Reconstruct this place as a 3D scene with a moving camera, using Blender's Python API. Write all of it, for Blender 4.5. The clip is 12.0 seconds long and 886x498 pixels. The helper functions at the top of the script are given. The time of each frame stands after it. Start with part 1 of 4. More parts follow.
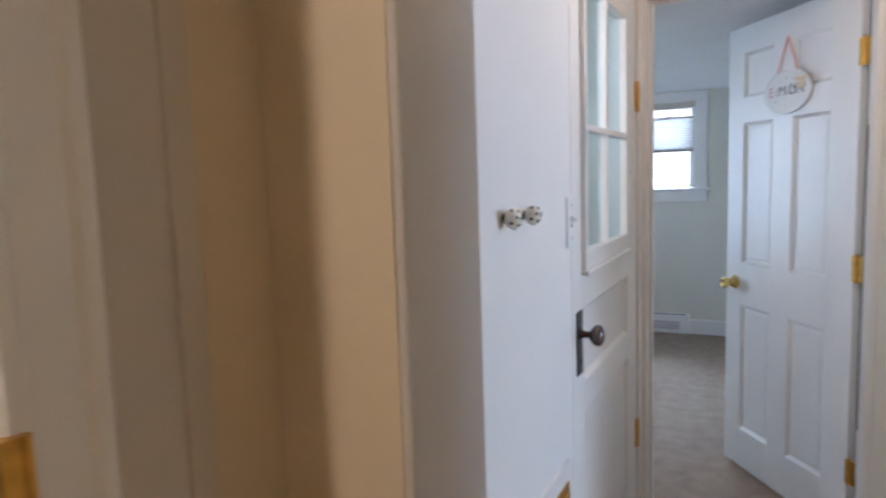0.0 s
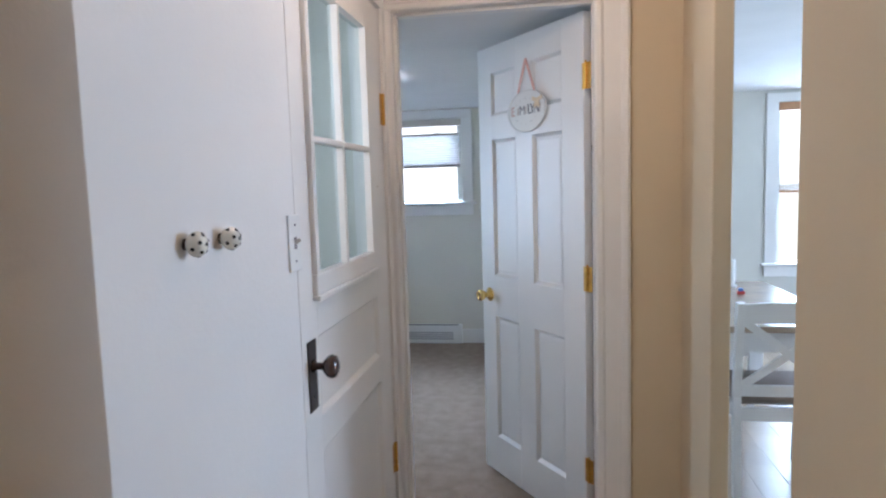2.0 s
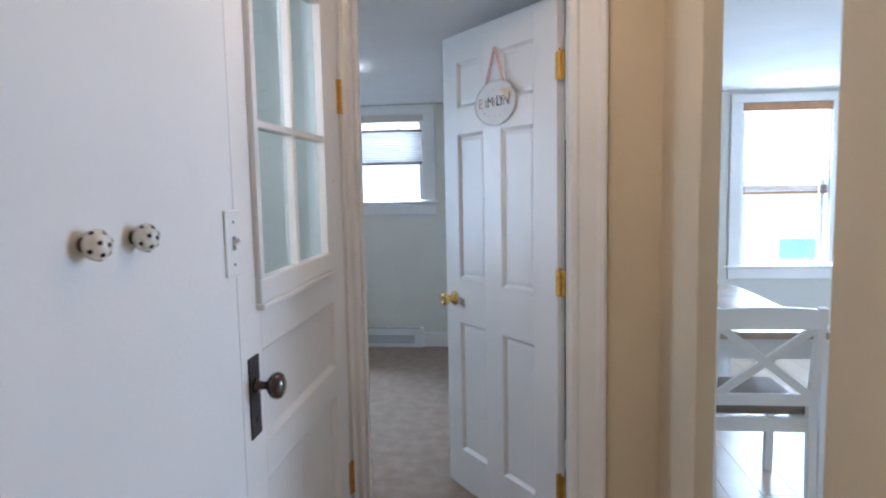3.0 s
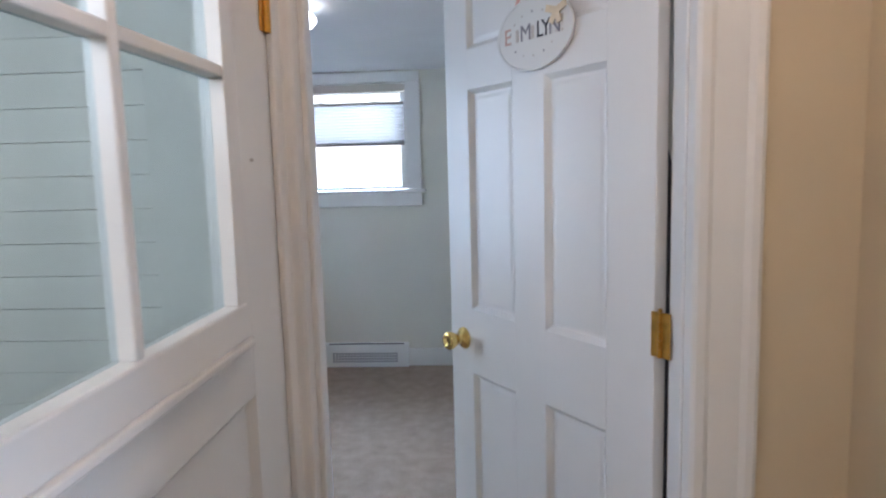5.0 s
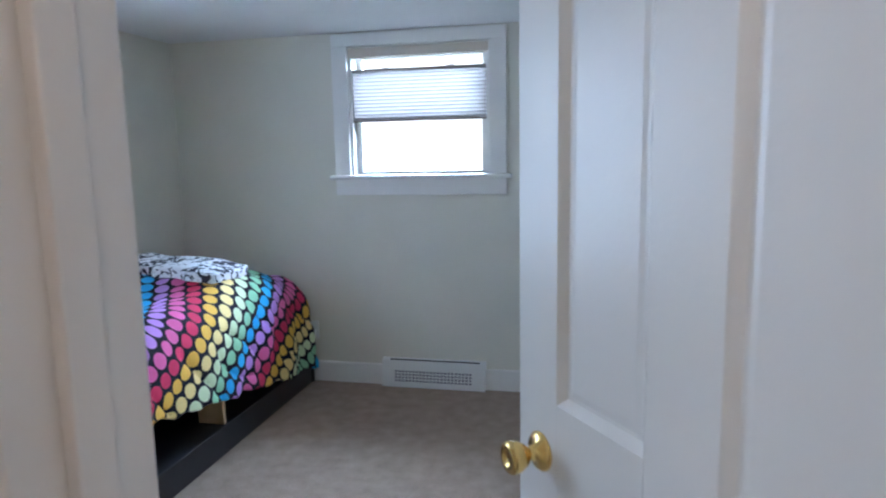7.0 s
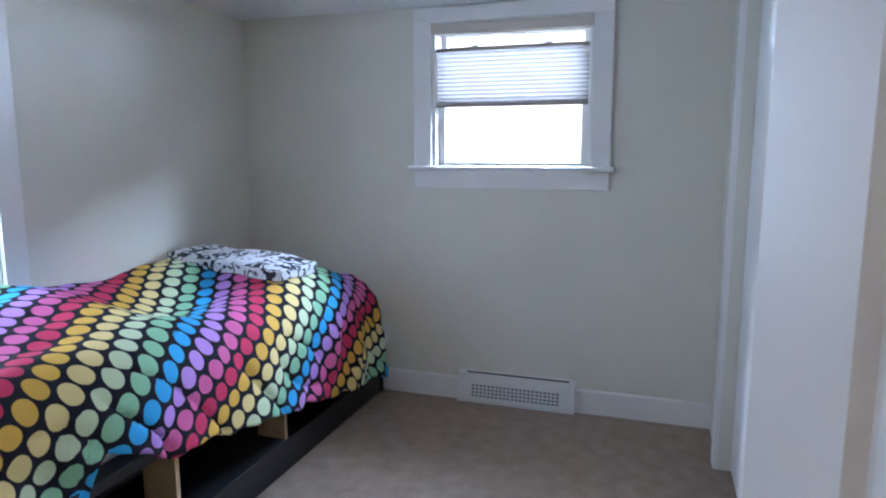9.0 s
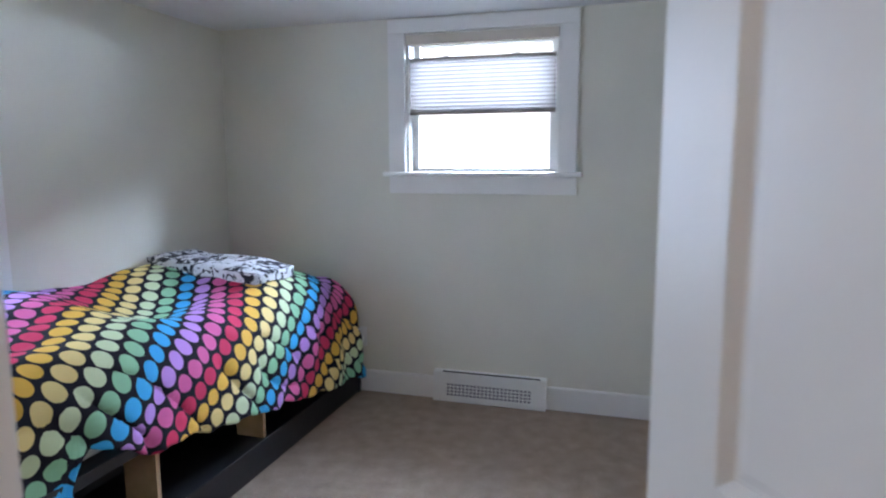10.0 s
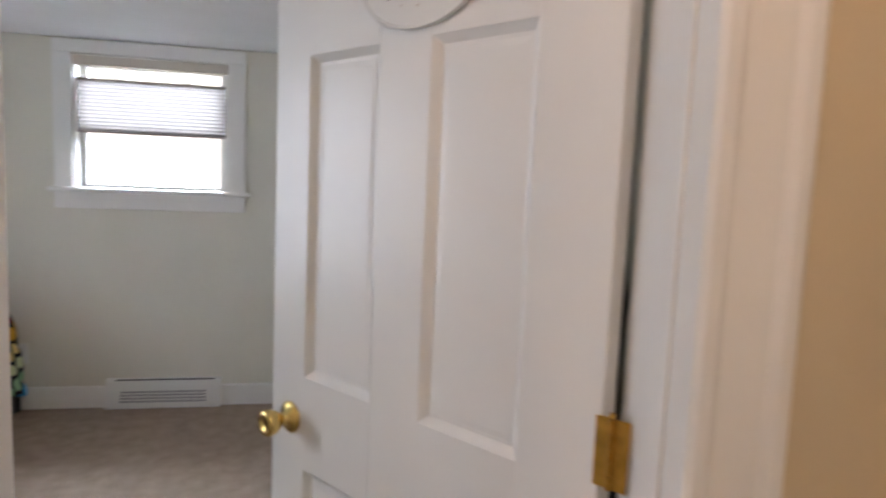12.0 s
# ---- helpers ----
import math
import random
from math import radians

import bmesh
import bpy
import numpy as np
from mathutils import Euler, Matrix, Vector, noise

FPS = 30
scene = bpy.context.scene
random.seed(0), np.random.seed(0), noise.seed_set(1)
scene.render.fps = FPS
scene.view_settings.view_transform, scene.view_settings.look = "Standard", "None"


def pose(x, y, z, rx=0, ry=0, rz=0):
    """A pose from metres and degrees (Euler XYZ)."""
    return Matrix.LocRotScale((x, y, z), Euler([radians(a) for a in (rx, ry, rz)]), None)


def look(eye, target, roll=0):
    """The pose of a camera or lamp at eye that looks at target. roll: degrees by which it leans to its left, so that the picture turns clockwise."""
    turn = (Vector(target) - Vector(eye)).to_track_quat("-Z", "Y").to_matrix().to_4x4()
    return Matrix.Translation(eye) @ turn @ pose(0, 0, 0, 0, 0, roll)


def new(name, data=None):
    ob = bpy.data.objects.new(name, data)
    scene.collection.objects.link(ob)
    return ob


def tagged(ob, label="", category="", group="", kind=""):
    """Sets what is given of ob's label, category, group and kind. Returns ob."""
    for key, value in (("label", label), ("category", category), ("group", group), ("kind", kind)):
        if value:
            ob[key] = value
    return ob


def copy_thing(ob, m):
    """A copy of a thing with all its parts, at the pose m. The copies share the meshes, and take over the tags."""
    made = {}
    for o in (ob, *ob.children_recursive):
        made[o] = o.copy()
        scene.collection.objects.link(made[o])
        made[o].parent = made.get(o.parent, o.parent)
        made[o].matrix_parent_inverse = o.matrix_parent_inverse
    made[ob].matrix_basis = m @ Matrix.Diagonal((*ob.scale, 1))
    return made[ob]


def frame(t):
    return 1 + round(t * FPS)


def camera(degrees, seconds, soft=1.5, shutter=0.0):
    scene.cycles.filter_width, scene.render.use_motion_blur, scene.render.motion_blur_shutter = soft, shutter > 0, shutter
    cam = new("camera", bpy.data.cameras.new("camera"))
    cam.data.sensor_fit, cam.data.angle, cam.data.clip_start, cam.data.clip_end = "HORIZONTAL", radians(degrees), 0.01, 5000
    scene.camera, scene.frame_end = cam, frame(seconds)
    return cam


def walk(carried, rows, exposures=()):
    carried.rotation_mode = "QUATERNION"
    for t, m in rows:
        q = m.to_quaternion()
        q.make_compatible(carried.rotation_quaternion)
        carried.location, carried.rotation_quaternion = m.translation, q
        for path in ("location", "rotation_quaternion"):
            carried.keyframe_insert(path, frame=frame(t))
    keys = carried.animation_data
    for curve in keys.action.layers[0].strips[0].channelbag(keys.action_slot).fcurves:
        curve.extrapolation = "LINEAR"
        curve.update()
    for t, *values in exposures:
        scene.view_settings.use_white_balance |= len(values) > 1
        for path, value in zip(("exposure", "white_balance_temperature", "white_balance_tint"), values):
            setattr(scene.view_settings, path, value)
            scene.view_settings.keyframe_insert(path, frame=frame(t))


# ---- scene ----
cam = camera(68.8, 12.0, soft=2.1, shutter=0.5)
EXPOSURES = [
    (0, 0.17, 6050, 17),
    (2, 0.12, 6150, 17),
    (3.5, 0.08, 6100, 17),
    (5.5, 0.16, 6250, 19),
    (6.5, 0.12, 6100, 18),
    (7.5, 0.04, 5950, 16),
    (9.5, 0.06, 6200, 23),
    (10.5, 0.1, 6900, 22),
    (12, 0.14, 7700, 25),
]
PATH = [
    (0, (0.08, 0.05, 1.403), (-0.837, 1.814, 1.188), -1.9),
    (0.5, (0.114, 0.116, 1.402), (-0.612, 1.969, 1.196), -1.5),
    (1, (0.145, 0.168, 1.403), (-0.398, 2.083, 1.205), -1.6),
    (1.5, (0.175, 0.202, 1.409), (-0.238, 2.149, 1.212), -1.9),
    (2, (0.184, 0.259, 1.404), (-0.135, 2.223, 1.21), -1.7),
    (2.5, (0.174, 0.321, 1.399), (-0.075, 2.296, 1.204), -1.4),
    (3, (0.149, 0.445, 1.39), (-0.05, 2.426, 1.193), -1.1),
    (3.5, (0.092, 0.703, 1.387), (-0.054, 2.686, 1.177), -0.7),
    (5.5, (-0.044, 1.639, 1.38), (-0.174, 3.619, 1.129), -1.6),
    (6, (-0.057, 1.893, 1.368), (-0.237, 3.867, 1.103), 0.7),
    (6.5, (-0.018, 2.158, 1.362), (-0.319, 4.117, 1.09), -0.9),
    (7, (-0.023, 2.295, 1.367), (-0.451, 4.228, 1.081), -1.1),
    (7.5, (-0.088, 2.495, 1.368), (-0.622, 4.398, 1.058), -0.9),
    (9.5, (-0.239, 2.655, 1.318), (-0.858, 4.538, 1.037), 0.1),
    (10, (-0.154, 2.564, 1.328), (-0.723, 4.464, 1.054), -0.2),
    (10.5, (-0.055, 2.375, 1.365), (-0.515, 4.300, 1.078), -0.8),
    (11, (-0.026, 2.24, 1.373), (-0.28, 4.203, 1.091), -0.7),
    (11.5, (-0.034, 2.12, 1.364), (0.008, 4.104, 1.118), 0.8),
    (12, (-0.049, 1.985, 1.379), (0.341, 3.935, 1.171), 2.4),
]
walk(cam, [(t, look(eye, target, roll)) for t, eye, target, roll in PATH], EXPOSURES)

# ---- world and large lights ----
world = bpy.data.worlds.new("world")
scene.world = world
world.use_nodes = True
sky = world.node_tree.nodes.new("ShaderNodeTexSky")
sky.sky_type, sky.sun_disc = "NISHITA", False
sky.sun_elevation, sky.sun_rotation = radians(40), radians(180)
world.node_tree.links.new(sky.outputs[0], world.node_tree.nodes["Background"].inputs[0])
world.node_tree.nodes["Background"].inputs[1].default_value = 0.12

sun = new("sun", bpy.data.lights.new("sun", "SUN"))
sun.data.energy, sun.data.angle, sun.data.color = 5.0, radians(1), (1, 0.95, 0.88)
sun.matrix_world = look((0, -7, 6), (0, 0, 0))


def area_lamp(name, eye, target, w, h, watts, colour):
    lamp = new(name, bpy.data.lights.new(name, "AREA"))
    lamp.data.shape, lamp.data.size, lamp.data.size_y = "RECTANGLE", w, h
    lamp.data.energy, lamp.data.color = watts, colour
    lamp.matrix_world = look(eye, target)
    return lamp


DAY = (0.55, 0.76, 1.0)
area_lamp("daylight_bedroom_west", (-2.66, 4.02, 1.25), (-1.0, 4.02, 1.3), 0.66, 1.3, 31, DAY)
# open sky north of the house, below the eave
area_lamp("daylight_north_sky", (-0.25, 7.0, 2.65), (-0.25, 4.0, 2.65), 2.8, 1.5, 2000, DAY)
area_lamp("daylight_dining_north", (2.5, 6.27, 1.3), (2.5, 4.0, 1.0), 0.75, 1.3, 90, DAY)
# added fill through an assumed opening in the unseen east wall
area_lamp("fill_dining_east", (4.56, 3.2, 1.4), (3.0, 3.2, 1.1), 1.5, 1.2, 105, DAY)
# added fill inside the stair enclosure, with no known window or lamp there
area_lamp("fill_stair", (-0.9, 1.23, 1.75), (-0.85, 2.6, 1.4), 0.5, 0.5, 7.5, (0.90, 0.96, 1.0))


def bulb(name, place, watts, colour, radius):
    lamp = new(name, bpy.data.lights.new(name, "POINT"))
    lamp.data.energy, lamp.data.color, lamp.data.shadow_soft_size = watts, colour, radius
    lamp.location = place
    return lamp


# hall bulb is out of view, inferred from the wall knobs' shadows
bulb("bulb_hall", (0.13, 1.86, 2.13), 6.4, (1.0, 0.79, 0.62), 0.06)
# assumed bulb, unseen, added to shape the shadow beside the casing
bulb("bulb_side_room_assumed", (-0.66, -0.75, 1.98), 25, (1.0, 0.86, 0.73), 0.06)


# ---- materials ----
def mat(name, colour, rough=0.6, metal=0.0, var=0.06, scale=3.0, bump=0.0, bump_scale=60.0, fine=0.0, fine_scale=120.0, coat=0.0, per_object=0.0, spec=0.5):
    m = bpy.data.materials.new(name)
    m.use_nodes = True
    nt = m.node_tree
    b = nt.nodes["Principled BSDF"]
    b.inputs["Roughness"].default_value, b.inputs["Metallic"].default_value = rough, metal
    b.inputs["Coat Weight"].default_value = coat
    b.inputs["Specular IOR Level"].default_value = spec
    tc = nt.nodes.new("ShaderNodeTexCoord")

    def noise_node(sc, detail=4):
        n = nt.nodes.new("ShaderNodeTexNoise")
        n.inputs["Scale"].default_value, n.inputs["Detail"].default_value = sc, detail
        nt.links.new(tc.outputs["Object"], n.inputs["Vector"])
        return n

    big = noise_node(scale)
    mul = nt.nodes.new("ShaderNodeMapRange")
    mul.inputs["From Min"].default_value, mul.inputs["From Max"].default_value = 0.3, 0.7
    mul.inputs["To Min"].default_value, mul.inputs["To Max"].default_value = 1 - var, 1 + var
    nt.links.new(big.outputs["Fac"], mul.inputs["Value"])
    value = mul.outputs[0]
    if fine:
        small = noise_node(fine_scale, 2)
        mr = nt.nodes.new("ShaderNodeMapRange")
        mr.inputs["From Min"].default_value, mr.inputs["From Max"].default_value = 0.25, 0.75
        mr.inputs["To Min"].default_value, mr.inputs["To Max"].default_value = 1 - fine, 1 + fine
        nt.links.new(small.outputs["Fac"], mr.inputs["Value"])
        mm = nt.nodes.new("ShaderNodeMath")
        mm.operation = "MULTIPLY"
        nt.links.new(value, mm.inputs[0]), nt.links.new(mr.outputs[0], mm.inputs[1])
        value = mm.outputs[0]
    if per_object:
        oi = nt.nodes.new("ShaderNodeObjectInfo")
        mr = nt.nodes.new("ShaderNodeMapRange")
        mr.inputs["To Min"].default_value, mr.inputs["To Max"].default_value = 1 - per_object, 1 + per_object
        nt.links.new(oi.outputs["Random"], mr.inputs["Value"])
        mm = nt.nodes.new("ShaderNodeMath")
        mm.operation = "MULTIPLY"
        nt.links.new(value, mm.inputs[0]), nt.links.new(mr.outputs[0], mm.inputs[1])
        value = mm.outputs[0]
    vm = nt.nodes.new("ShaderNodeVectorMath")
    vm.operation = "SCALE"
    vm.inputs[0].default_value = colour
    nt.links.new(value, vm.inputs["Scale"])
    nt.links.new(vm.outputs[0], b.inputs["Base Color"])
    rr = nt.nodes.new("ShaderNodeMapRange")
    rr.inputs["To Min"].default_value, rr.inputs["To Max"].default_value = max(rough - 0.03, 0.02), min(rough + 0.03, 1)
    nt.links.new(big.outputs["Fac"], rr.inputs["Value"])
    nt.links.new(rr.outputs[0], b.inputs["Roughness"])
    if bump:
        bn = noise_node(bump_scale, 3)
        bp = nt.nodes.new("ShaderNodeBump")
        bp.inputs["Strength"].default_value, bp.inputs["Distance"].default_value = bump, 0.004
        nt.links.new(bn.outputs["Fac"], bp.inputs["Height"])
        nt.links.new(bp.outputs[0], b.inputs["Normal"])
    return m


PAINT_BED = mat("bedroom_paint", (0.72, 0.69, 0.60), 0.75, var=0.03, bump=0.10, bump_scale=220)
PAINT_TAN = mat("tan_paint", (0.64, 0.53, 0.37), 0.7, var=0.03, bump=0.10, bump_scale=220)
PAINT_DINING = mat("greige_paint", (0.62, 0.60, 0.54), 0.75, var=0.03, bump=0.10, bump_scale=220)
PAINT_GREEN = mat("yellow_green_paint", (0.55, 0.56, 0.30), 0.7, var=0.04, bump=0.1, bump_scale=200)
WHITE_WALL = mat("white_wall_paint", (0.78, 0.77, 0.75), 0.5, var=0.025, bump=0.14, bump_scale=90)
WHITE = mat("white_gloss_paint", (0.81, 0.79, 0.76), 0.32, var=0.025, scale=5, bump=0.12, bump_scale=45)
WHITE_DOOR = mat("white_door_paint", (0.80, 0.80, 0.79), 0.34, var=0.02, scale=4, bump=0.10, bump_scale=70)
TAUPE = mat("taupe_trim_paint", (0.56, 0.50, 0.42), 0.5, var=0.04)
CEILING = mat("ceiling_paint", (0.78, 0.78, 0.78), 0.85, var=0.03, bump=0.15, bump_scale=120)
CARPET = mat("brown_carpet", (0.36, 0.275, 0.215), 0.95, var=0.13, scale=13, bump=0.9, bump_scale=240, fine=0.28, fine_scale=190, spec=0.1)
LAMINATE = mat("pale_laminate", (0.42, 0.33, 0.25), 0.30, var=0.10, scale=4, per_object=0.14)
BRASS = mat("polished_brass", (0.80, 0.58, 0.22), 0.22, 1.0, var=0.08, scale=30)
OLD_BRASS = mat("aged_brass", (0.66, 0.38, 0.09), 0.34, 1.0, var=0.2, scale=40)
DARK_METAL = mat("dark_bronze", (0.055, 0.045, 0.042), 0.4, 0.7, var=0.25, scale=40)
DARK_KNOB = mat("brown_knob", (0.06, 0.028, 0.022), 0.2, 0.0, var=0.2, scale=30, coat=0.5)
BLACK_WOOD = mat("black_painted_wood", (0.018, 0.016, 0.018), 0.45, var=0.25, scale=8, bump=0.1, bump_scale=50)
RAW_WOOD = mat("raw_pine", (0.52, 0.36, 0.21), 0.6, var=0.15, scale=14)
BROWN_WOOD = mat("brown_wood", (0.20, 0.12, 0.07), 0.35, var=0.2, scale=12)
TABLE_TOP = mat("glossy_table_wood", (0.40, 0.30, 0.22), 0.25, var=0.12, scale=10, coat=0.3)
TABLE_WHITE = mat("white_furniture_paint", (0.76, 0.76, 0.76), 0.4, var=0.02)
CUSHION = mat("taupe_seat_cushion", (0.30, 0.25, 0.22), 0.85, var=0.1, bump=0.3, bump_scale=300)
PLASTIC = mat("white_plastic", (0.78, 0.78, 0.76), 0.35, var=0.01)
PLANK = mat("pale_plank_paint", (0.66, 0.66, 0.61), 0.5, var=0.06, scale=9, per_object=0.04)
MATTRESS = mat("mattress_cloth", (0.62, 0.55, 0.47), 0.9, var=0.04)
SLOT = mat("dark_slot", (0.04, 0.04, 0.045), 0.7, var=0.1)
CERAMIC = mat("ceramic_cream", (0.76, 0.73, 0.64), 0.15, var=0.03, coat=0.4)
SPOT = mat("black_spot", (0.02, 0.02, 0.02), 0.25, var=0.1)
SIGN_WHITE = mat("sign_white", (0.74, 0.74, 0.72), 0.5, var=0.03)
RIBBON = mat("pink_ribbon", (0.75, 0.42, 0.36), 0.7, var=0.08, scale=40)
GOLD_BOW = mat("cream_bow", (0.75, 0.62, 0.44), 0.7, var=0.1, scale=40)
INK = mat("black_ink", (0.02, 0.02, 0.025), 0.5, var=0.1)
INK_GREY = mat("grey_ink", (0.22, 0.21, 0.24), 0.5, var=0.1)
INK_PALE = mat("pale_ink", (0.55, 0.50, 0.46), 0.5, var=0.1)
INK_RED = mat("faded_red_ink", (0.58, 0.36, 0.30), 0.5, var=0.1)
RED = mat("red_plastic", (0.5, 0.05, 0.04), 0.4)
BLUE = mat("blue_plastic", (0.08, 0.22, 0.5), 0.4)
GRASS = mat("grass", (0.07, 0.11, 0.04), 0.9, var=0.3, scale=2)
SIDING = mat("white_siding", (0.72, 0.72, 0.70), 0.6, var=0.04)
ROOFING = mat("roof_shingle", (0.10, 0.10, 0.11), 0.9, var=0.2, scale=6)
TEAL_GLASS = mat("teal_glass", (0.30, 0.62, 0.72), 0.1, var=0.1)
BAMBOO = mat("wooden_valance", (0.42, 0.20, 0.09), 0.5, var=0.15, scale=20)
# hanging slats paler than the brown blind, window glare put into their colour
SLAT_GLARE = mat("glare_pale_slat", (0.70, 0.60, 0.48), 0.5, var=0.1, scale=20)


def glass_mat(name, tint, gloss):
    m = bpy.data.materials.new(name)
    m.use_nodes = True
    nt = m.node_tree
    out = nt.nodes["Material Output"]
    nt.nodes.remove(nt.nodes["Principled BSDF"])
    tr, gl, mix = (nt.nodes.new(k) for k in ("ShaderNodeBsdfTransparent", "ShaderNodeBsdfGlossy", "ShaderNodeMixShader"))
    tr.inputs[0].default_value = (*tint, 1)
    gl.inputs["Roughness"].default_value = gloss
    mix.inputs[0].default_value = 0.05
    nt.links.new(tr.outputs[0], mix.inputs[1]), nt.links.new(gl.outputs[0], mix.inputs[2])
    nt.links.new(mix.outputs[0], out.inputs[0])
    return m


GLASS = glass_mat("clear_glass", (0.96, 0.98, 0.98), 0.02)
OLD_GLASS = glass_mat("greenish_old_glass", (0.82, 0.895, 0.92), 0.06)


def cloth_translucent(name, colour, through_it):
    m = bpy.data.materials.new(name)
    m.use_nodes = True
    nt = m.node_tree
    b = nt.nodes["Principled BSDF"]
    b.inputs["Base Color"].default_value, b.inputs["Roughness"].default_value = (*colour, 1), 0.9
    tl, mix = nt.nodes.new("ShaderNodeBsdfTranslucent"), nt.nodes.new("ShaderNodeMixShader")
    tl.inputs[0].default_value = (*through_it, 1)
    mix.inputs[0].default_value = 0.62
    nt.links.new(b.outputs[0], mix.inputs[1]), nt.links.new(tl.outputs[0], mix.inputs[2])
    nt.links.new(mix.outputs[0], nt.nodes["Material Output"].inputs[0])
    return m


SHADE = cloth_translucent("cellular_shade_cloth", (0.55, 0.50, 0.47), (0.060, 0.054, 0.050))


def glow(name, colour, strength):
    m = bpy.data.materials.new(name)
    m.use_nodes = True
    nt = m.node_tree
    e = nt.nodes.new("ShaderNodeEmission")
    e.inputs[0].default_value, e.inputs[1].default_value = (*colour, 1), strength
    nt.links.new(e.outputs[0], nt.nodes["Material Output"].inputs[0])
    return m


BRIGHT_SKY = glow("bright_hazy_sky", (0.96, 0.98, 1.0), 2.2)
LAMP_GLOW = glow("lit_globe", (1.0, 0.92, 0.82), 3.0)


def dots_mat():
    """Black cloth with staggered round spots whose colour changes from row to row, laid out on the cloth's own UV map in metres."""
    m = bpy.data.materials.new("spotted_comforter")
    m.use_nodes = True
    nt = m.node_tree
    b = nt.nodes["Principled BSDF"]
    b.inputs["Roughness"].default_value = 0.85
    b.inputs["Specular IOR Level"].default_value = 0.2
    uv = nt.nodes.new("ShaderNodeUVMap")
    uv.uv_map = "cloth"
    sep = nt.nodes.new("ShaderNodeSeparateXYZ")
    nt.links.new(uv.outputs[0], sep.inputs[0])

    def op(kind, a, c=None):
        n = nt.nodes.new("ShaderNodeMath")
        n.operation = kind
        for k, v in enumerate((a, c)):
            if v is None:
                continue
            if isinstance(v, (int, float)):
                n.inputs[k].default_value = v
            else:
                nt.links.new(v, n.inputs[k])
        return n.outputs[0]

    row_pitch, dot_pitch = 0.0737, 0.075
    vr = op("DIVIDE", sep.outputs[1], row_pitch)
    row = op("FLOOR", vr)
    half = op("MULTIPLY", op("FLOORED_MODULO", row, 2), 0.5)
    ur = op("ADD", op("DIVIDE", sep.outputs[0], dot_pitch), half)
    du = op("MULTIPLY", op("SUBTRACT", op("FRACT", ur), 0.5), dot_pitch)
    dv = op("MULTIPLY", op("SUBTRACT", op("FRACT", vr), 0.5), row_pitch)
    r = op("SQRT", op("ADD", op("MULTIPLY", du, du), op("MULTIPLY", dv, dv)))
    inside = nt.nodes.new("ShaderNodeMapRange")
    inside.inputs["From Min"].default_value, inside.inputs["From Max"].default_value = 0.0334, 0.0320
    nt.links.new(r, inside.inputs["Value"])
    ramp = nt.nodes.new("ShaderNodeValToRGB")
    ramp.color_ramp.interpolation = "CONSTANT"
    colours = [(0.78, 0.45, 0.08), (0.66, 0.045, 0.12), (0.75, 0.15, 0.36), (0.60, 0.31, 0.74), (0.045, 0.45, 0.82), (0.32, 0.62, 0.38), (0.66, 0.75, 0.48), (0.85, 0.66, 0.28)]
    els = ramp.color_ramp.elements
    while len(els) < 8:
        els.new(0.5)
    for k, c in enumerate(colours):
        els[k].position, els[k].color = k / 8, (*c, 1)
    nt.links.new(op("ADD", op("DIVIDE", op("FLOORED_MODULO", row, 8), 8), 0.02), ramp.inputs[0])
    mix = nt.nodes.new("ShaderNodeMix")
    mix.data_type = "RGBA"
    mix.inputs[6].default_value = (0.016, 0.014, 0.022, 1)
    nt.links.new(inside.outputs[0], mix.inputs[0]), nt.links.new(ramp.outputs[0], mix.inputs[7])
    nt.links.new(mix.outputs[2], b.inputs["Base Color"])
    n = nt.nodes.new("ShaderNodeTexNoise")
    n.inputs["Scale"].default_value = 14
    bp = nt.nodes.new("ShaderNodeBump")
    bp.inputs["Strength"].default_value, bp.inputs["Distance"].default_value = 0.35, 0.02
    nt.links.new(n.outputs["Fac"], bp.inputs["Height"]), nt.links.new(bp.outputs[0], b.inputs["Normal"])
    return m


DOTS = dots_mat()


def damask_mat():
    m = bpy.data.materials.new("black_white_damask")
    m.use_nodes = True
    nt = m.node_tree
    b = nt.nodes["Principled BSDF"]
    b.inputs["Roughness"].default_value = 0.9
    tc, n, r = nt.nodes.new("ShaderNodeTexCoord"), nt.nodes.new("ShaderNodeTexNoise"), nt.nodes.new("ShaderNodeValToRGB")
    n.inputs["Scale"].default_value, n.inputs["Detail"].default_value, n.inputs["Distortion"].default_value = 17, 1.5, 1.8
    nt.links.new(tc.outputs["Object"], n.inputs["Vector"]), nt.links.new(n.outputs["Fac"], r.inputs[0])
    r.color_ramp.elements[0].position, r.color_ramp.elements[0].color = 0.47, (0.03, 0.03, 0.045, 1)
    r.color_ramp.elements[1].position, r.color_ramp.elements[1].color = 0.50, (0.74, 0.75, 0.78, 1)
    nt.links.new(r.outputs[0], b.inputs["Base Color"])
    return m


DAMASK = damask_mat()


# ---- mesh helpers ----
def smooth_step(a):
    a = min(max(a, 0.0), 1.0)
    return a * a * (3 - 2 * a)


def box(bm, x0, x1, y0, y1, z0, z1, bevel=0.0):
    r = bmesh.ops.create_cube(bm, size=1)
    bmesh.ops.transform(bm, matrix=Matrix.Translation(((x0 + x1) / 2, (y0 + y1) / 2, (z0 + z1) / 2)) @ Matrix.Diagonal((x1 - x0, y1 - y0, z1 - z0, 1)), verts=r["verts"])
    if bevel:
        es = list({e for v in r["verts"] for e in v.link_edges})
        bmesh.ops.bevel(bm, geom=es, offset=bevel, segments=2, affect="EDGES", profile=0.5)


